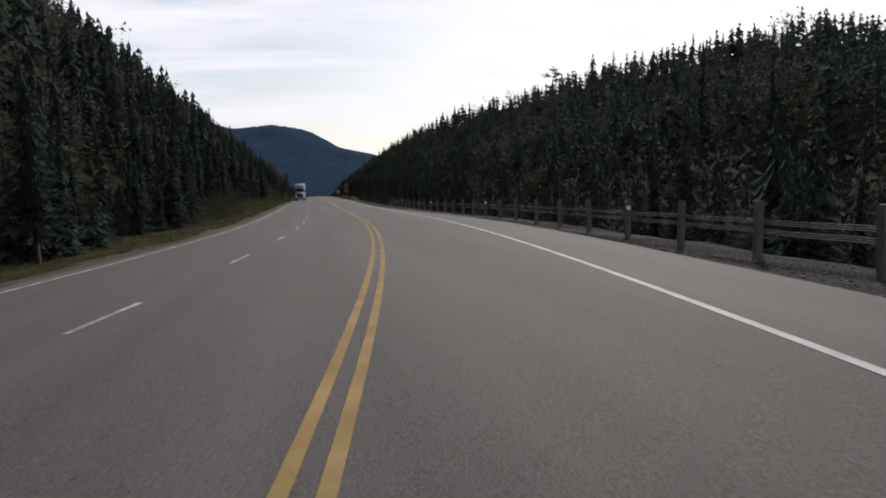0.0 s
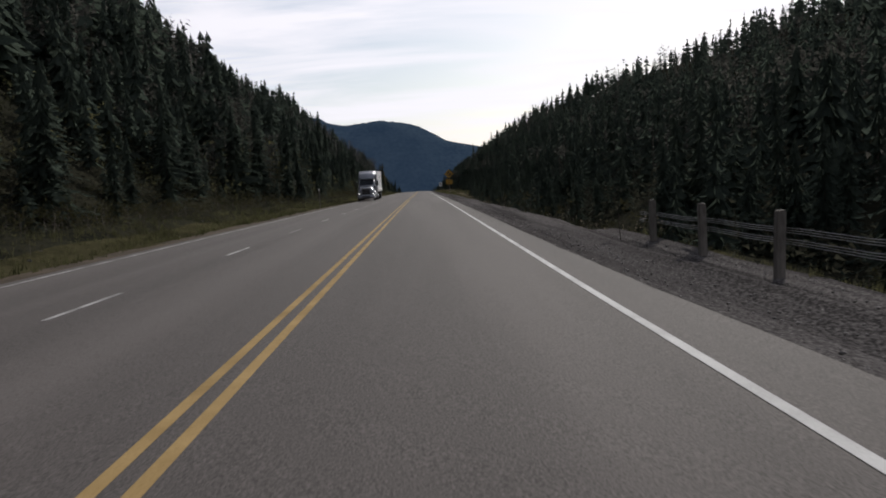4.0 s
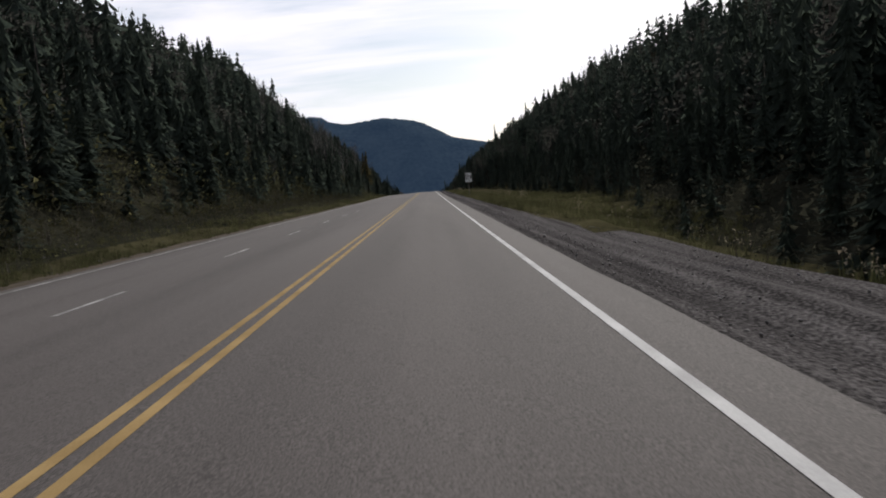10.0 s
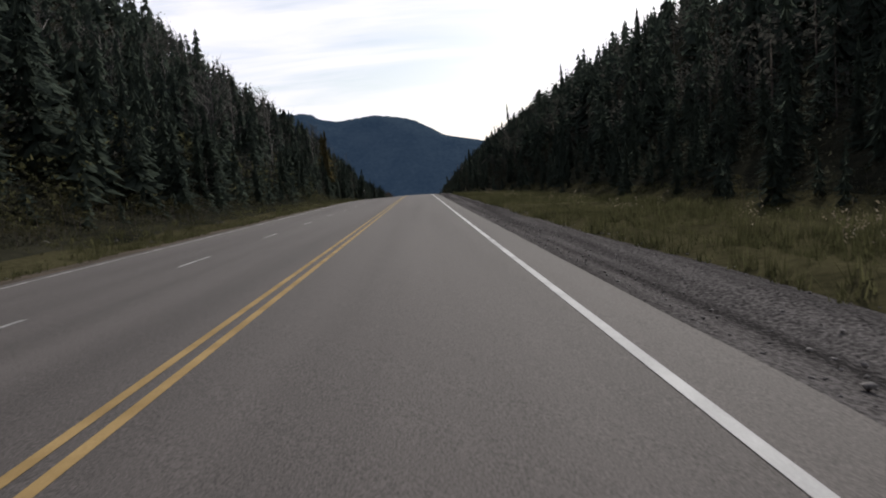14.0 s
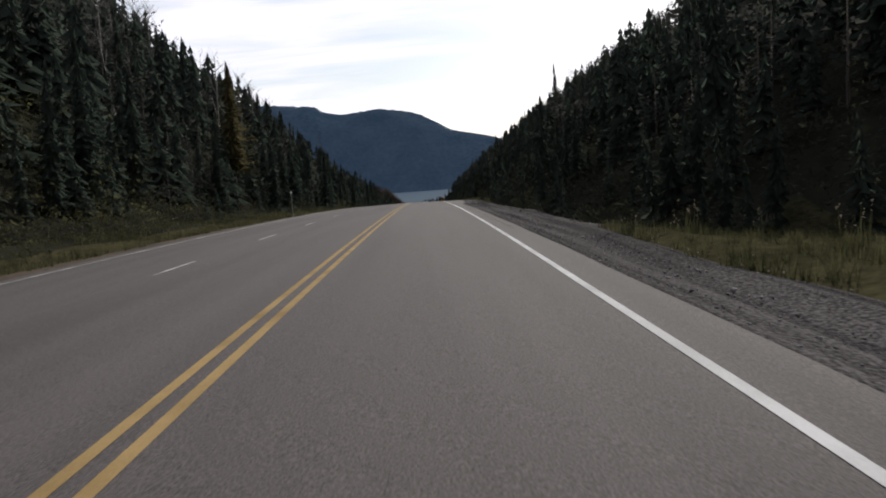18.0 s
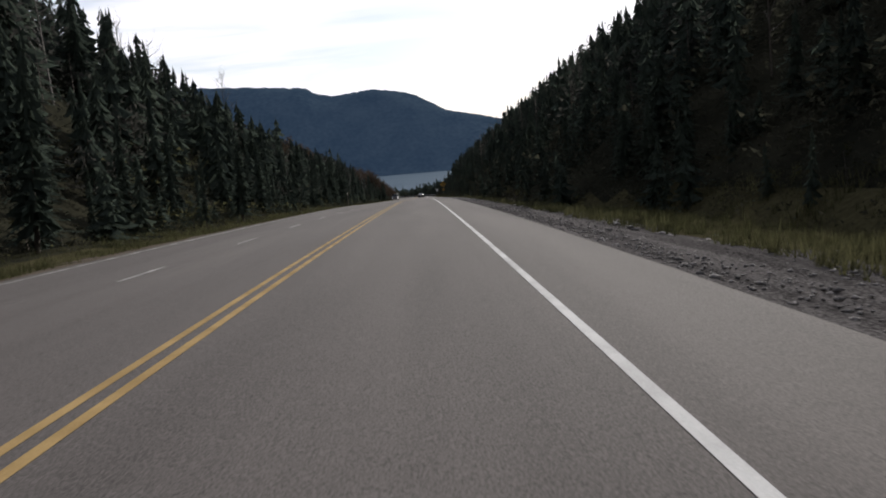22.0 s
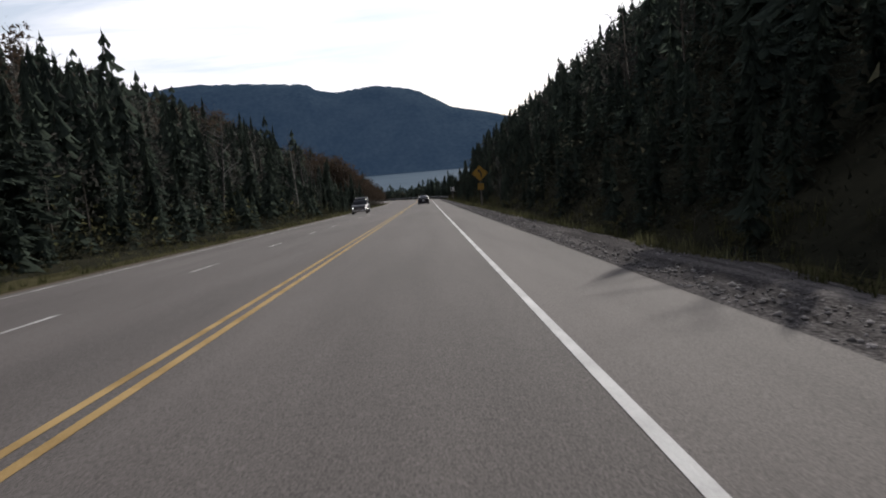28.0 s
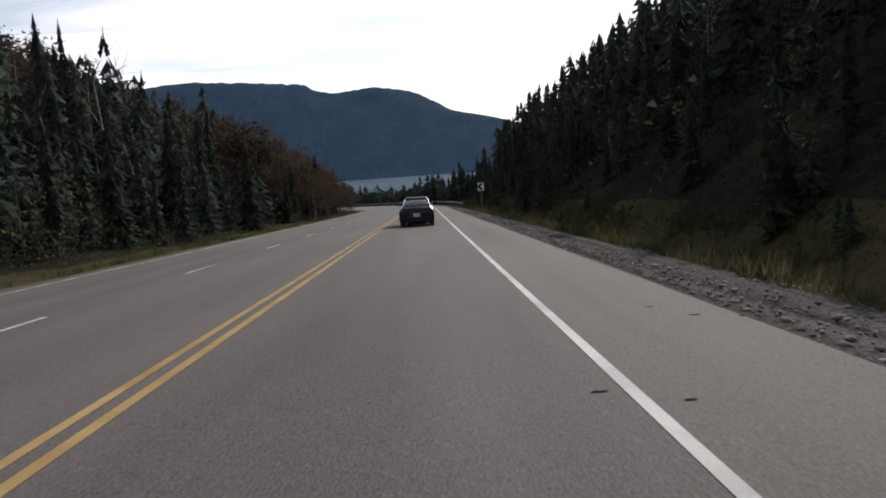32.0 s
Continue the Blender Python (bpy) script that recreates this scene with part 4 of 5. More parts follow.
s = np.concatenate([rng.uniform(60, 480, 4600), rng.uniform(480, 790, 1500)])
near_u = PAVE_L - np.interp(s, [84, 480, 520], [4.6, 4.4, 2.6])
far_u = left_foot(s) - 7
f = rng.uniform(0, 1, len(s)) ** 0.8
u = near_u + (far_u - near_u) * f
brush = scatter("undergrowth", LEAFY, plant_places(s, u), rng.uniform(0.6, 1.6, len(s)) * (0.45 + 0.85 * f), [M_BRUSH], widths=rng.uniform(1.0, 1.6, len(s)))
tagged(brush, "tangled olive-brown brush on the roadside bank", "undergrowth", kind="stuff")
s = rng.uniform(430, 800, 3600)
u = right_foot(s) - 0.8 + rng.uniform(0, 1, len(s)) ** 1.2 * 15
brush = scatter("undergrowth", LEAFY, plant_places(s, u), rng.uniform(0.6, 1.9, len(s)) * np.clip(0.5 + (u - right_foot(s)) / 5, 0.45, 1.2), [M_BRUSH], widths=rng.uniform(1.0, 1.6, len(s)))
tagged(brush, "dense brown-green brush on the shaded bank", "undergrowth", kind="stuff")
s, u = sites(812, 960, 9.8, 16, 2.0)
brush = scatter("undergrowth", CLUMP, plant_places(s, u), np.clip(1.0 + rng.uniform(0, 2.2, len(s)) - relief(s, u), 1.5, 7), [M_BRUSH], widths=rng.uniform(0.5, 0.8, len(s)))
tagged(brush, "dark bushes behind the guardrail", "undergrowth", kind="stuff")

# lighter hardwood thickets between the spruces of the left bank
own = np.random.default_rng(431)
s = np.concatenate([own.uniform(95, 215, 260), own.uniform(215, 430, 820), own.uniform(500, 700, 260)])
u = left_foot(s) + 1.5 - own.uniform(0, 1, len(s)) ** 1.1 * 11
keep = wobble(s, u, 0.09, 57) > -0.15
s, u = s[keep], u[keep]
near_foot = np.clip((left_foot(s) + 1.5 - u) / 6, 0, 1)
thicket = scatter("thickets", LEAFY, plant_places(s, u), own.uniform(1.2, 2.4, len(s)) * (0.6 + 0.9 * near_foot), [M_COPPICE], widths=own.uniform(0.8, 1.3, len(s)))
tagged(thicket, "olive and tan hardwood thickets between dark spruces", "thicket", kind="stuff")

# shrubs and dry grass of the verges
s = np.concatenate([rng.uniform(60, 790, 850), rng.uniform(98, 170, 330), rng.uniform(225, 345, 480)])
u = left_foot(s) - 2 + (PAVE_L - 2.2 - left_foot(s) + 2) * rng.uniform(0, 1, len(s)) ** 1.25
s, u = np.concatenate([s, rng.uniform(735, 800, 120)]), np.concatenate([u, PAVE_L - rng.uniform(2.2, 6, 120)])
shr = scatter("shrubs", SHRUB, plant_places(s, np.minimum(u, PAVE_L - 2.3)), rng.uniform(0.4, 1.0, len(s)) * np.clip(0.55 + (PAVE_L - 2 - u) / 5, 0.55, 1.9), [M_SHRUB, M_BARK], widths=rng.uniform(0.9, 1.6, len(s)))
tagged(shr, "low olive and brown shrubs on the roadside bank", "shrubs", kind="stuff")
s = rng.uniform(90, 790, 450)
u = right_foot(s) + rng.uniform(-2.2, 2.5, len(s))
shr = scatter("shrubs", SHRUB, plant_places(s, u), rng.uniform(0.4, 1.3, len(s)), [M_SHRUB, M_BARK], widths=rng.uniform(0.9, 1.6, len(s)))
tagged(shr, "low brown shrubs before the woods", "shrubs", kind="stuff")


def tuft_shape(seed, blades, tip=False):
    r = np.random.default_rng(seed)
    v, t, m = [], [], []
    for _ in range(blades):
        a, p = r.uniform(0, 6.28), r.normal(0, 0.22, 2)
        ln, h = r.uniform(0.1, 0.5), r.uniform(0.5, 1.0)
        i = len(v)
        w = 0.03
        v += [(p[0] - w * math.sin(a), p[1] + w * math.cos(a), -0.1), (p[0] + w * math.sin(a), p[1] - w * math.cos(a), -0.1), (p[0] + ln * math.cos(a), p[1] + ln * math.sin(a), h)]
        t.append((i, i + 1, i + 2)); m.append(0)
        if tip:
            i = len(v)
            c = np.array(v[-1])
            for k in range(6):
                v.append(tuple(c + r.normal(0, 0.035, 3) - (0, 0, 0.08 * (k // 3))))
            t += [(i, i + 1, i + 2), (i + 3, i + 4, i + 5)]
            m += [1, 1]
    return np.array(v), np.array(t), np.array(m)


TUFT = [tuft_shape(70 + k, 14) for k in range(4)]
SEEDY = [tuft_shape(80 + k, 12, True) for k in range(3)]
s = np.concatenate([rng.uniform(88, 470, 2300), rng.uniform(235, 394, 3600), rng.uniform(458, 490, 800)])
lo, hi = LANE + shoulder(s) + np.interp(s, [90, 200, 300, 420, 440], [2.9, 2.8, 2.8, 2.9, 2.2]), right_foot(s) + 1
u = lo + (hi - lo) * rng.uniform(0, 1, len(s)) ** 0.9
grass = scatter("grass", TUFT, plant_places(s, u) + (0, 0, 0.12), rng.uniform(0.10, 0.32, len(s)), [M_STRAW, M_SEED], widths=rng.uniform(0.8, 1.6, len(s)))
tagged(grass, "dry yellow-green roadside grass", "grass", kind="stuff")
s = np.concatenate([rng.uniform(228, 394, 7800), rng.uniform(459, 489, 900)])
lo, hi = LANE + shoulder(s) + np.interp(s, [228, 250], [2.75, 2.0]), right_foot(s) + 1.5
u = lo + (hi - lo) * rng.uniform(0, 1, len(s))
grass = scatter("grass", TUFT, plant_places(s, u) + (0, 0, 0.10), rng.uniform(0.22, 0.5, len(s)) * (1 + 0.5 * wobble(s, u, 0.25, 21)), [M_STRAW, M_SEED], widths=rng.uniform(0.9, 1.5, len(s)))
tagged(grass, "thick olive-green grass on the verge", "grass", kind="stuff")
s = np.concatenate([rng.uniform(440, 650, 1300), rng.uniform(648, 785, 1900)])
u = LANE + shoulder(s) + 1.9 + rng.uniform(0, 1, len(s)) ** 1.2 * 3.2
grass = scatter("grass", TUFT, plant_places(s, u) + (0, 0, 0.12), rng.uniform(0.2, 0.6, len(s)), [M_STRAW, M_SEED], widths=rng.uniform(0.8, 1.6, len(s)))
tagged(grass, "sparse dry grass below a dark slope", "grass", kind="stuff")
s = rng.uniform(-20, 790, 5200)
u = PAVE_L - 1.0 - rng.uniform(0, 1, len(s)) ** 1.3 * np.interp(s, [0, 60, 90, 480, 520], [9, 8, 5, 5, 4])
grass = scatter("grass", TUFT, plant_places(s, u) + (0, 0, 0.12), rng.uniform(0.12, 0.42, len(s)), [M_STRAW, M_SEED], widths=rng.uniform(0.8, 1.6, len(s)))
tagged(grass, "short brown verge grass", "grass", kind="stuff")
s = own.uniform(85, 560, 3600)
u = PAVE_L - 1.5 - own.uniform(0, 1, len(s)) ** 1.1 * 3.6
keep = wobble(s, u, 0.16, 63) > -0.12
s, u = s[keep], u[keep]
grass = scatter("grass", TUFT, plant_places(s, u) + (0, 0, 0.10), own.uniform(0.2, 0.55, len(s)), [M_STRAW, M_SEED], widths=own.uniform(0.9, 1.6, len(s)))
tagged(grass, "patchy olive grass on the far verge", "grass", kind="stuff")
s = own.uniform(85, 560, 620)
u = PAVE_L - 2.4 - own.uniform(0, 1, len(s)) ** 0.8 * 3.4
weed = scatter("shrubs", LEAFY, plant_places(s, u), own.uniform(0.25, 0.8, len(s)), [M_COPPICE], widths=own.uniform(1.0, 1.8, len(s)))
tagged(weed, "low olive bushes on the far verge", "shrubs", kind="stuff")
s = np.concatenate([rng.normal(207, 4.5, 130), rng.uniform(100, 430, 150), rng.normal(186, 3, 40)])
u = LANE + shoulder(s) + np.interp(s, [100, 200, 300, 430], [3.6, 3.4, 4.0, 3.6]) + rng.uniform(0, 1.6, len(s))
grass = scatter("weeds", SEEDY, plant_places(s, u) + (0, 0, 0.1), rng.uniform(0.5, 1.0, len(s)), [M_STRAW, M_SEED], widths=rng.uniform(0.6, 1.0, len(s)))
tagged(grass, "withered weeds with pale seed heads", "weeds", kind="stuff")


def stone_shape(seed):
    r = np.random.default_rng(seed)
    bm = bmesh.new()
    bmesh.ops.create_icosphere(bm, subdivisions=1, radius=0.5)
    v = np.array([q.co[:] for q in bm.verts]) * r.uniform(0.6, 1.2, (len(bm.verts), 1)) * (1, 0.8, 0.5)
    t = np.array([[q.index for q in f.verts] for f in bm.faces])
    bm.free()
    return v, t, np.zeros(len(t), int)


def chip_shape(seed):
    r = np.random.default_rng(seed)
    v = np.array([(0.5, 0, 0), (0, 0.42, 0), (-0.5, 0, 0), (0, -0.42, 0), (0, 0, 0.34), (0, 0, -0.3)]) * r.uniform(0.6, 1.3, (6, 1)) + r.normal(0, 0.06, (6, 3))
    t = np.array([(0, 1, 4), (1, 2, 4), (2, 3, 4), (3, 0, 4), (1, 0, 5), (2, 1, 5), (3, 2, 5), (0, 3, 5)])
    return v, t, np.zeros(8, int)


STONES = [stone_shape(90 + k) for k in range(5)]
CHIPS = [chip_shape(190 + k) for k in range(6)]
s = rng.uniform(-20, 780, 19000)
u = LANE + shoulder(s) + rng.uniform(0, 1, len(s)) ** 1.4 * np.interp(s, [90, 420, 440], [3.0, 3.0, 2.3]) + 0.05
st = scatter("stones", CHIPS, plant_places(s, u) + (0, 0, 0.13), rng.uniform(0.022, 0.06, len(s)) * np.where(rng.uniform(size=len(s)) < 0.02, 1.8, 1), [M_STONE], widths=np.full(len(s), 1.2))
tagged(st, "loose grey gravel stones on the shoulder", "gravel", kind="stuff")
s = rng.uniform(85, 480, 700)
u = PAVE_L - 1.6 - rng.uniform(0, 6, len(s))
st = scatter("stones", STONES, plant_places(s, u) + (0, 0, 0.12), rng.uniform(0.05, 0.24, len(s)) * np.where(rng.uniform(size=len(s)) < 0.03, 2.2, 1), [M_ROCK], widths=np.full(len(s), 1.2))
tagged(st, "broken rock on the roadside bank", "rocks", kind="stuff")
s = rng.uniform(428, 792, 11000)
u = LANE + shoulder(s) + 0.10 + np.abs(rng.normal(0, 0.8, len(s)))
st = scatter("stones", CHIPS, plant_places(s, u) + (0, 0, 0.15), rng.uniform(0.03, 0.085, len(s)) * np.where(rng.uniform(size=len(s)) < 0.04, 1.6, 1), [M_STONE], widths=rng.uniform(1.0, 1.7, len(s)))
tagged(st, "broken grey rock edging the paved shoulder", "rocks", kind="stuff")
s = rng.uniform(430, 560, 260)
u = LANE + shoulder(s) + 1.0 + rng.uniform(0, 3.5, len(s))
st = scatter("stones", STONES, plant_places(s, u) + (0, 0, 0.16), rng.uniform(0.07, 0.22, len(s)), [M_STONE], widths=np.full(len(s), 1.2))
tagged(st, "broken rock at the foot of a dark slope", "rocks", kind="stuff")

# ---- roadside things ----
def place(s, u, turn=0.0, up=0.0):
    x, y, z = along(s, u, (relief(s, u) if not (PAVE_L < u < LANE + shoulder(s)) else camber(s, u)) + up)
    return pose(float(x), float(y), float(z), 0, 0, math.degrees(np.interp(s, RS, head)) + turn)


def text_part(name, words, size, at, mat, parent, turn=(90, 0, 0), wide=1.0):
    cu = bpy.data.curves.new(name, "FONT")
    cu.body, cu.size, cu.align_x, cu.align_y, cu.extrude = words, size, "CENTER", "CENTER", 0.001
    tmp = new(name, cu)
    me = bpy.data.meshes.new_from_object(tmp.evaluated_get(bpy.context.evaluated_depsgraph_get()))
    bpy.data.objects.remove(tmp)
    me.materials.clear(); me.materials.append(mat)
    ob = new(name, me)
    ob.parent = parent
    ob.matrix_basis = pose(*at, *turn) @ Matrix.Diagonal((wide, 1, 1, 1))
    return ob


def flat(outline, y, mat, name, parent, label="", thick=0.003):
    """A thin plate facing the traffic (-y)."""
    return part(name, prism(outline, "y", y - thick, y), mat, parent, label)


def diamond(c, r):
    return [(0, c - r), (r, c), (0, c + r), (-r, c)]


def rounded(w, h, c, q=0.04, x0=0.0):
    out = []
    for sx, sz, a0 in ((1, -1, -90), (1, 1, 0), (-1, 1, 90), (-1, -1, 180)):
        for k in range(4):
            a = radians(a0 + 30 * k)
            out.append((x0 + sx * (w / 2 - q) + q * math.cos(a), c + sz * (h / 2 - q) + q * math.sin(a)))
    return out


def sign_post(root, h, tall=0.14):
    part("post", box((0.10, tall, h + 0.3), (0, tall / 2 + 0.02, (h - 0.3) / 2), 0.008), M_POST, root, "weathered square wooden post")


# steep hill warning with a worded panel
hill = thing("warning_sign", "yellow diamond steep-hill sign with an orange panel on a wooden post", "road sign", place(205.4, 6.13, -4, 0.13))
sign_post(hill, 3.85)
d = flat(diamond(3.36, 0.78), 0.0, M_SIGN_Y, "diamond_plate", hill, "yellow diamond plate")
flat([(0, 2.64), (0.72, 3.36), (0, 4.08), (-0.72, 3.36), (0, 2.64), (0, 2.67), (-0.69, 3.36), (0, 4.05), (0.69, 3.36), (0, 2.67)], -0.005, M_SIGN_K, "border", d)
flat([(-0.36, 3.10), (0.36, 3.10), (0.36, 3.50)], -0.006, M_SIGN_K, "slope_symbol", d, "black wedge of a falling slope")
flat([(-0.30, 3.36), (0.12, 3.60), (0.04, 3.77), (-0.11, 3.70), (-0.19, 3.68), (-0.22, 3.57), (-0.34, 3.51)], -0.006, M_SIGN_K, "lorry_symbol", d, "black lorry shape")
p = flat(rounded(1.08, 0.80, 2.08), 0.0, M_SIGN_Y, "word_panel", hill, "orange-yellow panel with worn lettering")
text_part("lettering", "USE LOWER", 0.20, (0, -0.006, 2.345), M_SIGN_K, p, wide=0.86)
text_part("lettering", "GEAR", 0.20, (0, -0.006, 2.155), M_SIGN_K, p, wide=0.86)
flat(rounded(0.66, 0.022, 2.045, 0.008), -0.005, M_SIGN_K, "rule", p)
text_part("lettering", "RETROGRADEZ", 0.20, (0, -0.006, 1.87), M_SIGN_K, p, wide=0.68)

# lane sign: black arrows on white, with a tab
ls_ = thing("lane_sign", "white passing-lane sign with black arrows on a wooden post", "road sign", place(292.9, 6.84, -3, 0.12))
sign_post(ls_, 2.6)
p = flat(rounded(0.76, 0.78, 2.25, 0.03), 0.0, M_SIGN_W, "sign_plate", ls_, "white plate with a black border")
flat([(-0.34, 1.90), (0.34, 1.90), (0.34, 2.60), (-0.34, 2.60), (-0.34, 1.90), (-0.315, 1.925), (-0.315, 2.575), (0.315, 2.575), (0.315, 1.925), (-0.315, 1.925)], -0.005, M_SIGN_K, "border", p)
flat([(-0.30, 1.95), (-0.22, 1.95), (-0.22, 2.55), (-0.30, 2.55)], -0.005, M_SIGN_K, "edge_bar", p)
flat([(-0.13, 1.98), (-0.07, 1.98), (-0.07, 2.38), (-0.02, 2.38), (-0.10, 2.55), (-0.18, 2.38), (-0.13, 2.38)], -0.005, M_SIGN_K, "arrow", p)
flat([(-0.07, 2.02), (0.10, 2.17), (0.13, 2.26), (0.18, 2.25), (0.13, 2.42), (0.02, 2.30), (0.07, 2.28), (0.05, 2.21), (-0.07, 2.11)], -0.006, M_SIGN_K, "arrow", p)
flat([(0.31, 1.93), (0.31, 2.38), (0.26, 2.33), (0.26, 2.22), (0.14, 2.08), (0.14, 1.93)], -0.006, M_SIGN_K, "edge_bar", p)
p = flat(rounded(0.74, 0.27, 1.70, 0.02), 0.0, M_SIGN_W, "distance_tab", ls_, "white tab below the sign")
text_part("lettering", "2 km", 0.22, (0, -0.006, 1.70), M_SIGN_K, p)

# bend warning with the advised speed
bend = thing("warning_sign", "yellow diamond left-bend sign with a speed tab on a wooden post", "road sign", place(649.5, 7.85, -5, 0.02) @ Matrix.Scale(1.17, 4))
sign_post(bend, 3.55)
d = flat(diamond(2.92, 0.695), 0.0, M_SIGN_Y, "diamond_plate", bend, "yellow diamond plate")
flat([(0.05, 2.55), (0.16, 2.55), (0.16, 2.95), (0.02, 3.13), (0.07, 3.18), (-0.16, 3.25), (-0.16, 3.02), (-0.08, 3.06), (0.05, 2.90)], -0.006, M_SIGN_K, "arrow", d, "black arrow bending left")
flat([(0, 2.275), (0.645, 2.92), (0, 3.565), (-0.645, 2.92), (0, 2.275), (0, 2.305), (-0.615, 2.92), (0, 3.535), (0.615, 2.92), (0, 2.305)], -0.005, M_SIGN_K, "border", d)
p = flat(rounded(0.52, 0.54, 1.80, 0.03), 0.0, M_SIGN_Y, "speed_tab", bend, "yellow advised-speed tab")
text_part("lettering", "80", 0.34, (0, -0.006, 1.895), M_SIGN_K, p, wide=1.15)
text_part("lettering", "km/h", 0.19, (0, -0.006, 1.63), M_SIGN_K, p, wide=1.1)

# chevron before the bend
chev = thing("chevron_sign", "small white and black chevron board on a post", "road sign", place(730, 7.8, -10))
sign_post(chev, 2.9)
p = flat(rounded(0.62, 0.78, 2.5, 0.02), 0.0, M_SIGN_W, "board", chev)
flat([(0.24, 2.17), (-0.06, 2.5), (0.24, 2.83), (0.0, 2.83), (-0.28, 2.57), (-0.28, 2.43), (0.0, 2.17)], -0.005, M_SIGN_K, "chevron", p)

# thin marker stakes on the verge
stake = thing("marker_stake", "thin grey wooden marker stake in the verge", "stake", place(150.9, -8.1), "marker stakes")
part("stake", box((0.07, 0.07, 2.2), (0, 0, 0.85), 0.006), M_POST, stake)
part("cap", box((0.075, 0.02, 0.18), (0, -0.045, 1.82), 0.003), M_SIGN_W, stake, "pale reflector strip")
for s, u in ((429.5, -8.3), (560, -8.2)):
    copy_thing(stake, place(s, u))
small = thing("marker_stake", "short white marker stake beside the road", "stake", place(207, -8.4), "marker stakes")
part("stake", box((0.05, 0.05, 0.9), (0, 0, 0.3), 0.006), M_SIGN_W, small)

# cable guide rail on the open side of the bend
fence = thing("guide_rail", "cable guide rail with weathered square timber posts", "guide rail")


def rail_u(s):
    return np.interp(s, [-60, 0, 40, 75, 112], [6.9, 6.95, 6.6, 6.55, 7.4])


for k in range(42):
    s = -41.1 + 3.4 * k + rng.uniform(-0.08, 0.08)
    if s > 101:
        break
    post = part("post", box((0.14, 0.14, 1.35), (0, 0, 0.30), 0.015, (rng.uniform(-1.5, 1.5), rng.uniform(-2, 2), 0)), M_POST, fence)
    u = float(rail_u(s))
    post.matrix_basis = place(s, u, rng.uniform(-4, 4), rng.uniform(-0.05, 0.04))
    part("cap", box((0.12, 0.012, 0.10), (0, -0.077, 0.80), 0.003), M_SIGN_W, post, "pale reflector") if k % 6 == 0 else None
for h in (0.67, 0.635, 0.60, 0.50, 0.465, 0.43):
    ss = np.arange(-42, 101.5, 1.75)
    cu_v, cu_f = [], []
    for i, s in enumerate(ss):
        c = along(s, rail_u(s) + 0.09, relief(s, rail_u(s)) + h - (0.02 if i % 2 else 0) + 0.02)
        cu_v += [(c[0] + 0.006 * math.cos(a), c[1], c[2] + 0.006 * math.sin(a)) for a in (0, 1.57, 3.14, 4.71)]
        if i:
            b0 = 4 * (i - 1)
            cu_f += [(b0 + j, b0 + (j + 1) % 4, b0 + 4 + (j + 1) % 4, b0 + 4 + j) for j in range(4)]
    mesh_object("cable", [tuple(map(float, q)) for q in cu_v], cu_f, M_CABLE, fence)

# steel rail round the far bend
steel = thing("guardrail", "grey steel guardrail on posts round the bend", "guardrail")
ss = np.arange(762, 900, 2.0)
prof = [(0.0, 0.76), (-0.07, 0.70), (-0.07, 0.64), (-0.01, 0.60), (-0.07, 0.56), (-0.07, 0.50), (0.0, 0.44)]
gv, gf = [], []
for i, s in enumerate(ss):
    for du, dz in prof:
        gv.append(tuple(map(float, along(s, 7.6 + du, camber(s, 6.4) - 0.1 + dz))))
    if i:
        b0 = len(prof) * (i - 1)
        gf += [(b0 + j, b0 + j + 1, b0 + len(prof) + j + 1, b0 + len(prof) + j) for j in range(len(prof) - 1)]
mesh_object("rail", gv, gf, M_CABLE, steel)
for s in np.arange(762, 900, 4.0):
    post = part("post", box((0.15, 0.15, 1.0), (0.12, 0, 0.3), 0.01), M_POST, steel)
    post.matrix_basis = place(float(s), 7.6)

# long cracks and tar marks in the paving, and one painted tree shadow
def crack(points, w, name="crack", seed=0):
    r = np.random.default_rng(seed)
    pts = []
    for (s0, u0), (s1, u1) in zip(points, points[1:]):
        n = max(2, int(abs(s1 - s0) / 0.16))
        for k in range(n):
            f = k / n
            pts.append((s0 + (s1 - s0) * f, u0 + (u1 - u0) * f + r.normal(0, 0.034)))
    v, f = [], []
    for i, (s, u) in enumerate(pts):
        ww = w * r.uniform(0.3, 1.2)
        for q in (-ww / 2, ww / 2):
            v.append(tuple(map(float, along(s, u + q, camber(s, u + q) + 0.004))))
        if i:
            f.append((2 * i - 2, 2 * i - 1, 2 * i + 1, 2 * i))
    mesh_object(name, v, f, M_CRACK_SHADOW, road)


crack([(517.5, 4.95), (519.2, 4.88), (521, 5.02), (523.5, 4.97)], 0.046, seed=1)
crack([(520.6, 5.0), (521.4, 5.16), (522.3, 5.12)], 0.03, seed=7)
crack([(531.5, 4.78), (535.5, 4.94)], 0.034, seed=2)
crack([(393, 4.12), (398, 4.08), (403, 4.12), (409, 4.06), (416, 4.15)], 0.018, seed=3)
crack([(628, 5.9), (633, 6.1), (640, 6.2)], 0.02, seed=6)
# the mark at 632.4 is a small tree's cast shadow painted on dark
for s, u in ((662.1, 3.92), (666.0, 4.88), (665.3, 5.15), (662.4, 3.40), (666.3, 4.07), (665.1, 5.54), (632.4, 4.1)):
    crack([(s, u), (s + 0.08, u + 0.03)], 0.09, "tar_and_shadow_mark", int(s * 10))


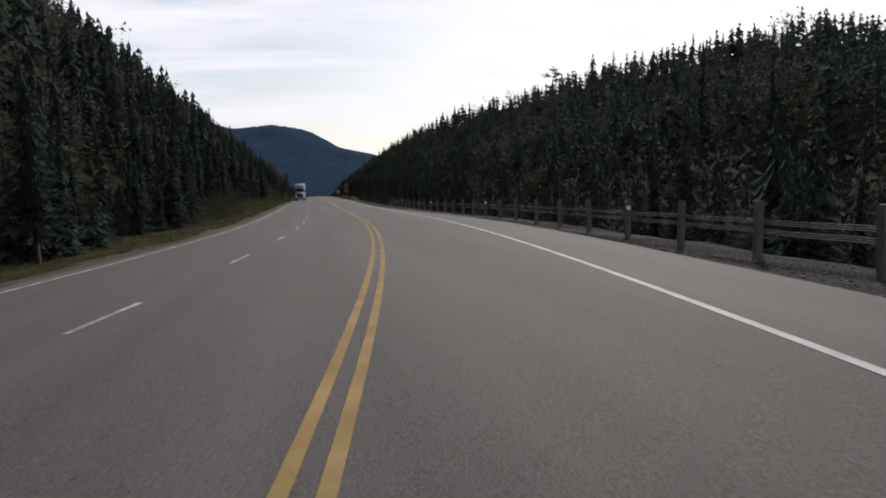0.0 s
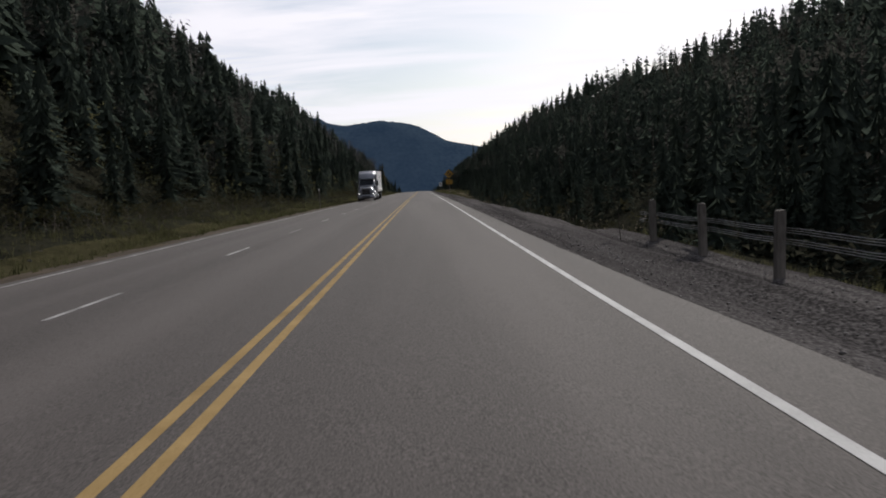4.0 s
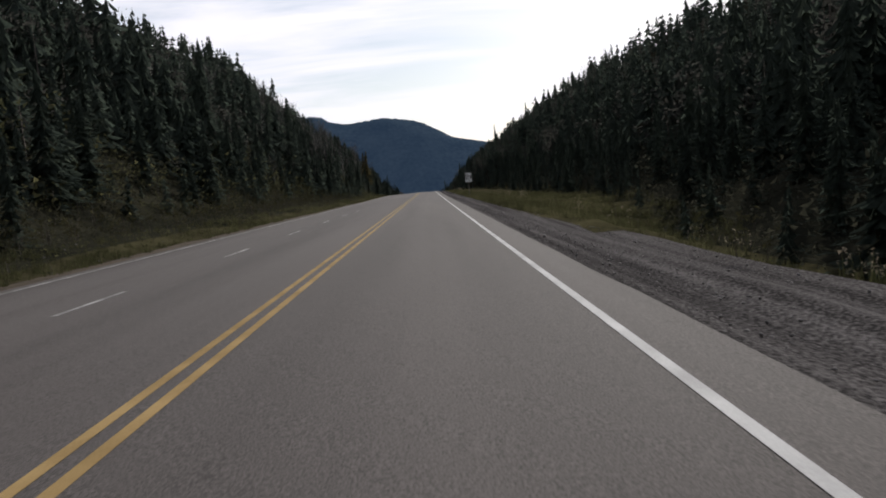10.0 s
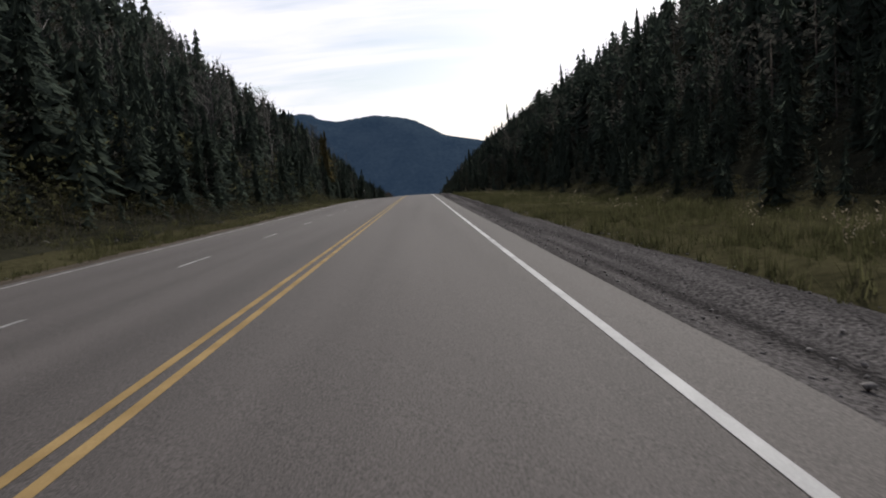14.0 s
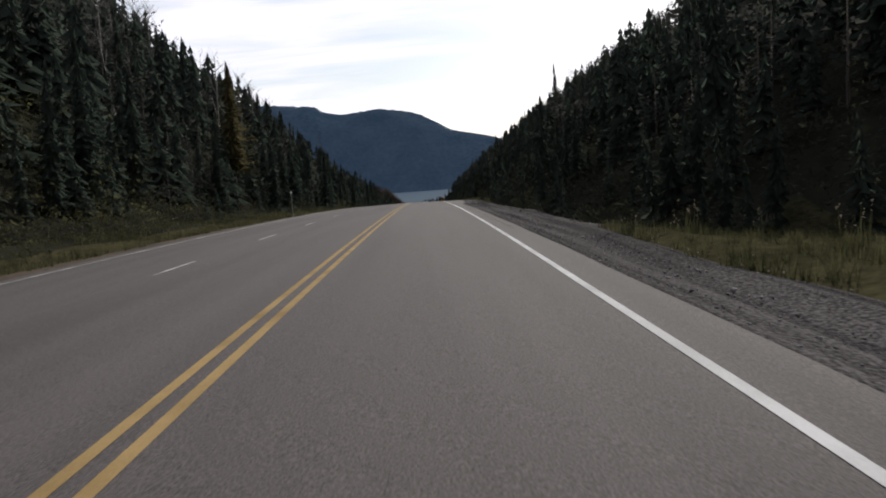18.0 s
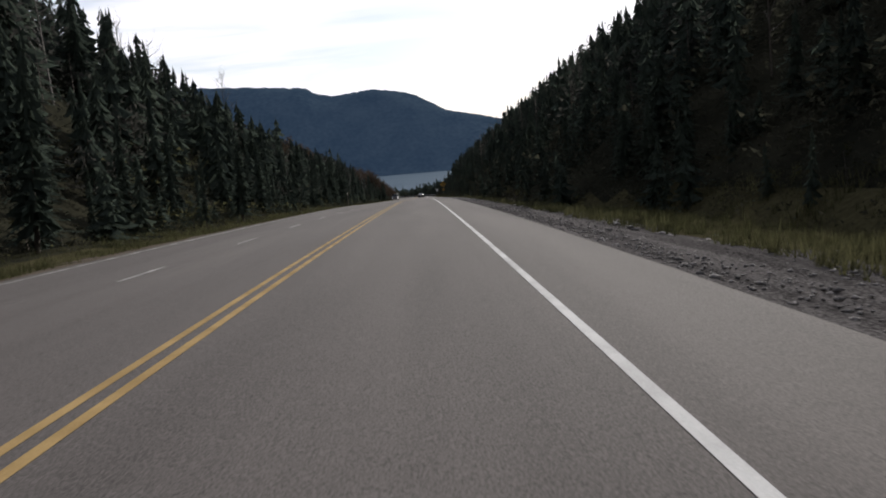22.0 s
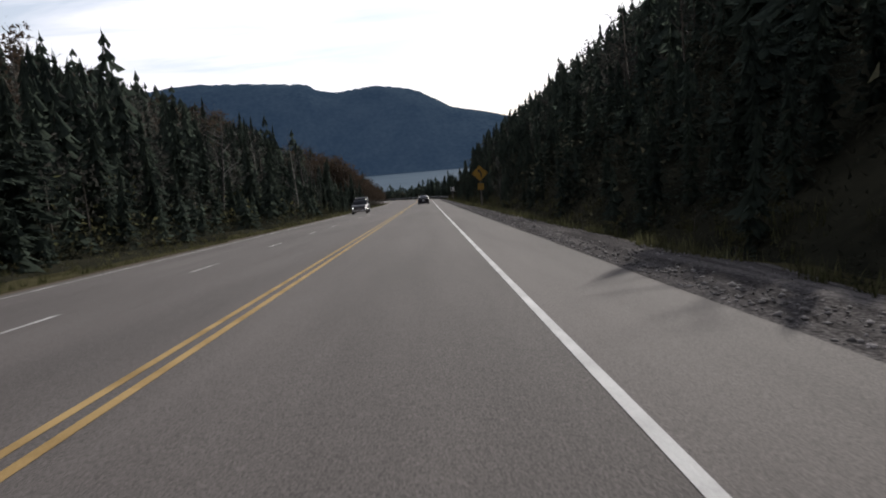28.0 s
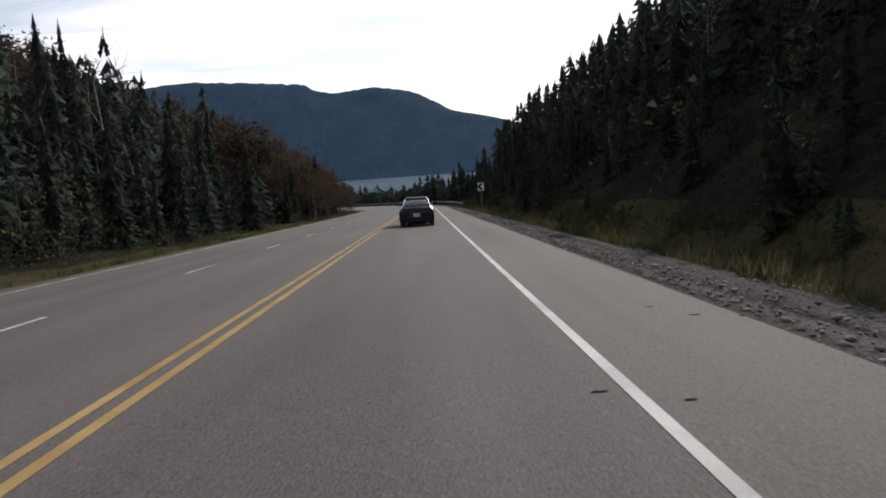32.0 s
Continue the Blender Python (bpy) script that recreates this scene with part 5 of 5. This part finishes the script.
# ---- vehicles ----
def wheel(parent, x, y, r, w, name="wheel", rim=M_CHROME):
    bm = bmesh.new()
    bmesh.ops.create_cone(bm, cap_ends=True, segments=28, radius1=r, radius2=r, depth=w)
    bmesh.ops.bevel(bm, geom=[e for e in bm.edges if abs(e.verts[0].co.z - e.verts[1].co.z) < 1e-4], offset=min(0.04, w * 0.2), segments=2, affect="EDGES")
    bmesh.ops.rotate(bm, cent=(0, 0, 0), matrix=Euler((0, radians(90), 0)).to_matrix(), verts=bm.verts)
    bmesh.ops.translate(bm, vec=(x, y, r), verts=bm.verts)
    tyre = part(name, bm, M_BLACK, parent, "black tyre", smooth=False)
    side = 1 if x > 0 else -1
    b2 = rod((x + side * (w / 2 - 0.02), y, r), (x + side * (w / 2 + 0.012), y, r), r * 0.60, r * 0.52, 20)
    hub = rod((x + side * (w / 2), y, r), (x + side * (w / 2 + 0.06), y, r), r * 0.2, r * 0.14, 12, b2)
    part("rim", hub, rim, tyre, "metal rim with a hub")
    return tyre


def loft(sections, mat, name, parent, label="", smooth=True):
    """A closed body through cross-sections: each (y, [(x, z), ...]) with equally many points; mirrored halves are given whole."""
    bm = bmesh.new()
    rings = [[bm.verts.new((x, y, z)) for x, z in ring] for y, ring in sections]
    k = len(rings[0])
    for a, b in zip(rings, rings[1:]):
        for i in range(k):
            bm.faces.new((a[i], a[(i + 1) % k], b[(i + 1) % k], b[i]))
    bm.faces.new(rings[0][::-1]); bm.faces.new(rings[-1])
    bmesh.ops.recalc_face_normals(bm, faces=bm.faces[:])
    bmesh.ops.bevel(bm, geom=[e for e in bm.edges if e.calc_face_angle(0) > 0.6], offset=0.07 if mat is M_TRUCK else 0.03, segments=3, affect="EDGES", clamp_overlap=True)
    return part(name, bm, mat, parent, label, smooth=True)


def ring(half, bottom, mid, top, inset):
    """A car's cross-section: sill, bulging flank, shoulder."""
    pts = [(half - 0.05, bottom), (half, bottom + 0.12), (half, mid), (half - inset, top)]
    return pts + [(-x, z) for x, z in reversed(pts)]


def coupe(m):
    c = thing("coupe_car", "dark sports coupe with a raised rear spoiler on the highway", "car", m)
    loft([(-2.15, ring(0.80, 0.34, 0.70, 0.84, 0.10)), (-2.05, ring(0.86, 0.26, 0.74, 0.92, 0.12)), (-1.2, ring(0.875, 0.2, 0.74, 0.93, 0.10)), (0.4, ring(0.875, 0.2, 0.72, 0.90, 0.08)),
          (1.5, ring(0.86, 0.2, 0.66, 0.78, 0.10)), (2.1, ring(0.80, 0.24, 0.56, 0.64, 0.12)), (2.25, ring(0.68, 0.3, 0.5, 0.55, 0.12))], M_CAR, "body", c)

    def house(w0, z0, w1, z1):
        return [(w0, z0), (w1, z1), (-w1, z1), (-w0, z0)]
    loft([(-1.85, house(0.72, 0.90, 0.70, 0.915)), (-0.75, house(0.76, 0.90, 0.54, 1.27)), (0.0, house(0.77, 0.89, 0.55, 1.29)), (0.95, house(0.76, 0.86, 0.72, 0.885))], M_CLEAR, "glasshouse", c, "tinted windows that mirror the sky")
    loft([(-0.8, house(0.555, 1.262, 0.52, 1.295)), (-0.35, house(0.57, 1.275, 0.53, 1.315)), (0.08, house(0.56, 1.275, 0.53, 1.305))], M_CAR, "roof", c)
    for sx in (-1, 1):
        part("pillar", rod((sx * 0.70, -1.78, 0.93), (sx * 0.545, -0.75, 1.275), 0.035, 0.03, 6), M_CAR, c)
        lamp = part("tail_light", box((0.42, 0.05, 0.15), (sx * 0.57, -2.15, 0.72), 0.02), M_LAMP_RED, c, "dark red tail light")
        part("mirror", box((0.20, 0.10, 0.13), (sx * 0.97, 0.55, 0.98), 0.03), M_CAR, c)
        part("mirror_arm", rod((sx * 0.80, 0.55, 0.93), (sx * 0.95, 0.55, 0.96), 0.025, n=6), M_CAR, c)
        part("spoiler_stay", box((0.06, 0.18, 0.16), (sx * 0.62, -2.02, 0.97), 0.015), M_CAR, c)
        part("exhaust", rod((sx * 0.5, -2.24, 0.27), (sx * 0.5, -1.9, 0.28), 0.04, n=10), M_CHROME, c)
        for y in (-1.28, 1.35):
            wheel(c, sx * 0.76, y, 0.32, 0.22)
    part("spoiler", box((1.62, 0.26, 0.045), (0, -2.08, 1.06), 0.02), M_CAR, c, "raised rear wing")
    part("bumper", box((1.66, 0.14, 0.26), (0, -2.14, 0.44), 0.05), M_CAR, c)
    part("number_plate", box((0.34, 0.02, 0.16), (0, -2.20, 0.62), 0.005), M_PLATE, c, "pale number plate")
    part("centre_lens", box((0.62, 0.03, 0.06), (0, -2.155, 0.80), 0.01), M_LAMP_RED, c)
    part("underbody", box((1.5, 3.9, 0.10), (0, 0, 0.24), 0.02), M_BLACK, c)
    for o in c.children:
        if not o.name.startswith("wheel"):
            o.data.transform(Matrix.Diagonal((1.04, 1, 1.15, 1)))
    return c


def pickup(m):
    c = thing("pickup_truck", "dark sport utility truck with lit headlamps on the far lane", "car", m)
    loft([(-2.3, ring(0.86, 0.45, 0.9, 1.05, 0.06)), (-1.0, ring(0.93, 0.38, 0.95, 1.12, 0.06)), (0.8, ring(0.93, 0.38, 0.95, 1.12, 0.08)), (2.15, ring(0.91, 0.42, 0.86, 1.02, 0.14)), (2.35, ring(0.82, 0.5, 0.8, 0.92, 0.12))],
         M_CAR, "body", c)

    def house(w0, z0, w1, z1):
        return [(w0, z0), (w1, z1), (-w1, z1), (-w0, z0)]
    loft([(-2.2, house(0.80, 1.04, 0.74, 1.60)), (-1.6, house(0.84, 1.08, 0.70, 1.70)), (0.2, house(0.84, 1.10, 0.70, 1.72)), (1.05, house(0.82, 1.08, 0.78, 1.12))], M_GLASS, "glasshouse", c, "dark windows")
    loft([(-2.15, house(0.74, 1.62, 0.70, 1.70)), (-1.0, house(0.73, 1.69, 0.68, 1.78)), (0.25, house(0.72, 1.70, 0.68, 1.76))], M_CAR, "roof", c)
    for sx in (-1, 1):
        part("headlamp", box((0.20, 0.06, 0.13), (sx * 0.70, 2.33, 0.80), 0.03), M_BEAM, c, "lit white headlamp")
        part("mirror", box((0.2, 0.1, 0.2), (sx * 1.04, 0.75, 1.22), 0.03), M_CAR, c)
        part("roof_rail", rod((sx * 0.62, -1.9, 1.80), (sx * 0.62, 0.1, 1.80), 0.02, n=6), M_BLACK, c)
        for y in (-1.35, 1.45):
            wheel(c, sx * 0.80, y, 0.37, 0.25)
    g = part("grille", box((0.86, 0.05, 0.20), (0, 2.36, 0.78), 0.02), M_BLACK, c, "black grille")
    for z in (0.72, 0.78, 0.84):
        part("bar", box((0.82, 0.02, 0.02), (0, 2.39, z)), M_CHROME, g)
    part("bumper", box((1.74, 0.16, 0.24), (0, 2.34, 0.52), 0.05), M_CHROME, c, "bright front bumper")
    part("underbody", box((1.6, 4.2, 0.16), (0, 0, 0.42), 0.03), M_BLACK, c)
    return c


def tractor(m):
    t = thing("semi_tractor", "silver highway tractor unit with a tall sleeper cab", "truck", m)
    # y = 0 at the front axle, nose to +y
    loft([(1.25, [(0.78, 0.75), (0.80, 1.35), (0.66, 1.72), (-0.66, 1.72), (-0.80, 1.35), (-0.78, 0.75)]), (0.9, [(0.92, 0.70), (0.92, 1.40), (0.72, 1.84), (-0.72, 1.84), (-0.92, 1.40), (-0.92, 0.70)]),
          (-0.75, [(1.00, 0.70), (1.02, 1.50), (0.86, 2.05), (-0.86, 2.05), (-1.02, 1.50), (-1.00, 0.70)])], M_TRUCK, "bonnet", t, "sloping silver bonnet")
    loft([(-0.70, [(1.05, 0.75), (1.10, 1.95), (1.06, 2.06), (-1.06, 2.06), (-1.10, 1.95), (-1.05, 0.75)]), (-1.15, [(1.12, 0.62), (1.14, 2.0), (0.98, 2.95), (-0.98, 2.95), (-1.14, 2.0), (-1.12, 0.62)]),
          (-2.3, [(1.15, 0.62), (1.18, 2.0), (1.06, 3.05), (-1.06, 3.05), (-1.18, 2.0), (-1.15, 0.62)])], M_TRUCK, "cab", t, "silver cab with a roof brow")
    part("windscreen", prism([(-0.76, 2.15), (-1.11, 2.84), (-1.03, 2.86), (-0.68, 2.17)], "x", -0.93, 0.93), M_GLASS, t, "dark raked windscreen")
    part("screen_post", rod((0, -0.69, 2.16), (0, -1.045, 2.86), 0.022, n=6), M_BLACK, t)
    part("visor", box((2.06, 0.30, 0.08), (0, -1.02, 2.98), 0.03, (18, 0, 0)), M_TRUCK, t, "sun visor over the windscreen")
    loft([(-2.25, [(1.16, 0.62), (1.22, 2.2), (1.20, 3.3), (1.0, 4.0), (-1.0, 4.0), (-1.20, 3.3), (-1.22, 2.2), (-1.16, 0.62)]), (-4.05, [(1.20, 0.62), (1.25, 2.2), (1.24, 3.5), (1.10, 4.08), (-1.10, 4.08), (-1.24, 3.5), (-1.25, 2.2), (-1.20, 0.62)])],
         M_TRUCK, "sleeper", t, "tall silver sleeper box")
    loft([(-1.05, [(0.96, 2.96), (0.92, 3.02), (-0.92, 3.02), (-0.96, 2.96)]), (-1.5, [(1.04, 2.96), (0.98, 3.62), (-0.98, 3.62), (-1.04, 2.96)]), (-2.3, [(1.10, 2.96), (1.02, 3.98), (-1.02, 3.98), (-1.10, 2.96)])], M_TRUCK, "roof_fairing", t, "rounded roof fairing")
    bp = loft([(0.62, [(1.20, 0.34), (1.22, 0.80), (-1.22, 0.80), (-1.20, 0.34)]), (1.10, [(1.08, 0.32), (1.12, 0.82), (-1.12, 0.82), (-1.08, 0.32)]), (1.38, [(0.74, 0.34), (0.78, 0.78), (-0.78, 0.78), (-0.74, 0.34)])],
              M_TRUCK, "bumper", t, "deep silver bumper wrapped round the nose")
    part("intake", box((1.10, 0.05, 0.14), (0, 1.375, 0.62), 0.02), M_BLACK, bp, "dark air intake")
    part("intake", box((0.80, 0.05, 0.09), (0, 1.375, 0.42), 0.02), M_BLACK, bp)
    g = part("grille", box((1.16, 0.10, 0.84), (0, 1.24, 1.26), 0.06), M_BLACK, t, "dark mesh grille")
    part("surround", prism(rounded(1.30, 0.98, 1.26, 0.14), "y", 1.205, 1.262), M_TRUCK, g, "painted surround")
    part("top_bar", box((1.20, 0.05, 0.07), (0, 1.285, 1.70), 0.02), M_CHROME, g, "chrome top bar")
    for k in range(9):
        part("bar", box((1.06, 0.012, 0.012), (0, 1.295, 0.92 + 0.085 * k)), M_GREY, g)
    for sx in (-1, 1):
        f = loft([(0.92, [(sx * 0.80, 0.62), (sx * 1.12, 0.62), (sx * 1.10, 1.05), (sx * 0.84, 1.20)]), (0.45, [(sx * 0.80, 0.70), (sx * 1.22, 0.80), (sx * 1.18, 1.28), (sx * 0.86, 1.42)]),
                  (-0.35, [(sx * 0.86, 0.92), (sx * 1.23, 0.95), (sx * 1.20, 1.32), (sx * 0.9, 1.50)]), (-0.72, [(sx * 0.9, 0.62), (sx * 1.22, 0.62), (sx * 1.18, 1.10), (sx * 0.9, 1.40)])], M_TRUCK, "wing", t, "rounded wheel arch")
        hl = part("headlamp_housing", box((0.36, 0.16, 0.24), (sx * 0.93, 0.98, 0.98), 0.07, (0, 0, -sx * 30)), M_GLASS, f, "dark headlamp housing")
        part("headlamp", box((0.15, 0.06, 0.12), (sx * 0.95, 1.07, 0.98), 0.03, (0, 0, -sx * 30)), M_BEAM, f, "lit headlamp")
        part("fog_lamp", box((0.20, 0.05, 0.10), (sx * 0.86, 1.45, 0.50), 0.02), M_CHROME, t)
        part("side_window", prism([(-1.28, 2.12), (-2.1, 2.12), (-2.1, 2.78), (-1.45, 2.78)], "x", sx * 1.10 if sx > 0 else -1.155, 1.155 if sx > 0 else -1.10), M_GLASS, t, "dark door window")
        part("sleeper_window", prism([(-2.7, 2.0), (-3.15, 2.0), (-3.15, 2.42), (-2.85, 2.42)], "x", 1.20 if sx > 0 else -1.262, 1.262 if sx > 0 else -1.20), M_GLASS, t)
        d = part("door", prism([(-1.15, 0.95), (-2.18, 0.95), (-2.18, 2.04), (-1.15, 2.04)], "x", 1.12 if sx > 0 else -1.19, 1.19 if sx > 0 else -1.12, 0.01), M_TRUCK, t)
        part("handle", box((0.03, 0.16, 0.04), (sx * 1.205, -2.02, 1.85), 0.008), M_CHROME, d)
        mr = part("mirror", box((0.20, 0.12, 0.62), (sx * 1.46, -0.98, 2.30), 0.04), M_BLACK, t, "tall black mirror")
        part("mirror_arm", rod((sx * 1.12, -1.1, 2.62), (sx * 1.46, -0.98, 2.58), 0.02, n=6), M_CHROME, mr)
        part("hood_mirror", box((0.14, 0.08, 0.22), (sx * 1.10, 0.55, 1.86), 0.03), M_BLACK, t)
        part("fuel_tank", rod((sx * 0.92, -1.5, 0.72), (sx * 0.92, -3.1, 0.72), 0.31, n=20), M_CHROME, t, "polished round fuel tank")
        part("step", box((0.20, 0.7, 0.05), (sx * 1.14, -1.2, 0.50), 0.01), M_CHROME, t)
        part("stack_guard", box((0.05, 0.55, 3.0), (sx * 1.20, -4.28, 2.2), 0.02), M_GREY, t, "grey side extender")
        wheel(t, sx * 1.04, 0.0, 0.51, 0.28, rim=M_CHROME)
        for y in (-4.55, -5.75):
            wheel(t, sx * 0.98, y, 0.51, 0.50, rim=M_CHROME)
    part("chassis", box((0.9, 7.0, 0.30), (0, -2.9, 0.80), 0.03), M_BLACK, t, "black frame")
    return t


def trailer(m):
    t = thing("box_trailer", "white smooth-sided box trailer with printed lettering", "trailer", m)
    L = 9.9
    # y = 0 at the front wall, rear at -L
    part("box", box((2.56, L, 2.72), (0, -L / 2, 2.72), 0.02), M_TRAILER, t, "white box body")
    for sx in (-1, 1):
        part("top_rail", box((0.04, L, 0.17), (sx * 1.298, -L / 2, 3.98), 0.008), M_TRAILER, t, "pale top rail")
        part("bottom_rail", box((0.05, L, 0.16), (sx * 1.30, -L / 2, 1.52), 0.008), M_SIGN_W, t, "bright bottom rail")
        part("skirt_rail", box((0.03, L, 0.16), (sx * 1.29, -L / 2, 1.28), 0.008), M_TRAILER, t)
        for k in range(8):
            part("rib", box((0.003, 0.03, 2.28), (sx * 1.2815, -0.6 - 1.3 * k, 2.75)), M_TRAILER, t)
        for k in range(9):
            part("marker", box((0.012, 0.14, 0.03), (sx * 1.312, -0.5 - 1.05 * k, 1.30)), M_LAMP_RED, t)
        for y in (-L + 1.35, -L + 2.55):
            wheel(t, sx * 1.0, y, 0.50, 0.50, rim=M_GREY)
        part("mud_flap", box((0.6, 0.02, 0.75), (sx * 0.95, -L + 0.55, 0.72), 0.004), M_BLACK, t)
        part("landing_leg", box((0.12, 0.12, 0.95), (sx * 0.75, -3.0, 0.85), 0.01), M_GREY, t)
    part("chassis", box((0.95, L - 0.4, 0.26), (0, -L / 2, 1.12), 0.02), M_BLACK, t)
    part("axle_box", box((2.0, 2.6, 0.30), (0, -L + 1.95, 0.78), 0.03), M_BLACK, t)
    part("front_wall", box((2.3, 0.06, 2.3), (0, 0.03, 2.75), 0.02), M_GREY, t, "grey front wall")
    # the side that faces oncoming traffic: striped emblem and lettering
    x = -1.288
    for k in range(9):
        z = 3.42 - 0.155 * k
        c = abs(k - 4) / 4
        for off, w in ((-0.62, 0.5 + 0.0 * c), (0.62 * c, 0.42), (-0.62 * c, 0.42)):
            part("emblem_stripe", box((0.006, w, 0.10), (x, -5.1 + off + (0.8 if off == -0.62 and w > 0.45 else 0), z)), M_GREEN, t)
        part("emblem_stripe", box((0.006, 0.5, 0.10), (x, -3.4, z)), M_GREEN, t)
    lt = text_part("lettering", "NEVER SATISFIED...", 0.36, (x, -7.15, 3.18), M_GREY, t, (90, 0, -90), 0.62)
    text_part("lettering", "UNTIL YOU ARE!", 0.36, (x, -7.05, 2.70), M_GREY, t, (90, 0, -90), 0.62)
    for y, z, w in ((-8.9, 2.0, 0.8), (-8.9, 1.86, 0.6), (-8.95, 2.5, 0.2), (-8.95, 2.42, 0.22), (-4.4, 1.98, 1.1)):
        part("small_print", box((0.006, w, 0.07), (x, y, z)), M_GREY, t)
    part("badge", prism([(-8.75, 2.72), (-8.9, 2.8), (-8.98, 2.95), (-8.85, 3.06), (-8.7, 2.95)], "x", x - 0.003, x + 0.003), M_GREY, t)
    return t


coupe(place(697.6, 1.84, 0))
pickup(place(663, -5.3, 180))
tractor(place(181.9, -5.95, 180))
trailer(place(186.5, -5.95, 180))
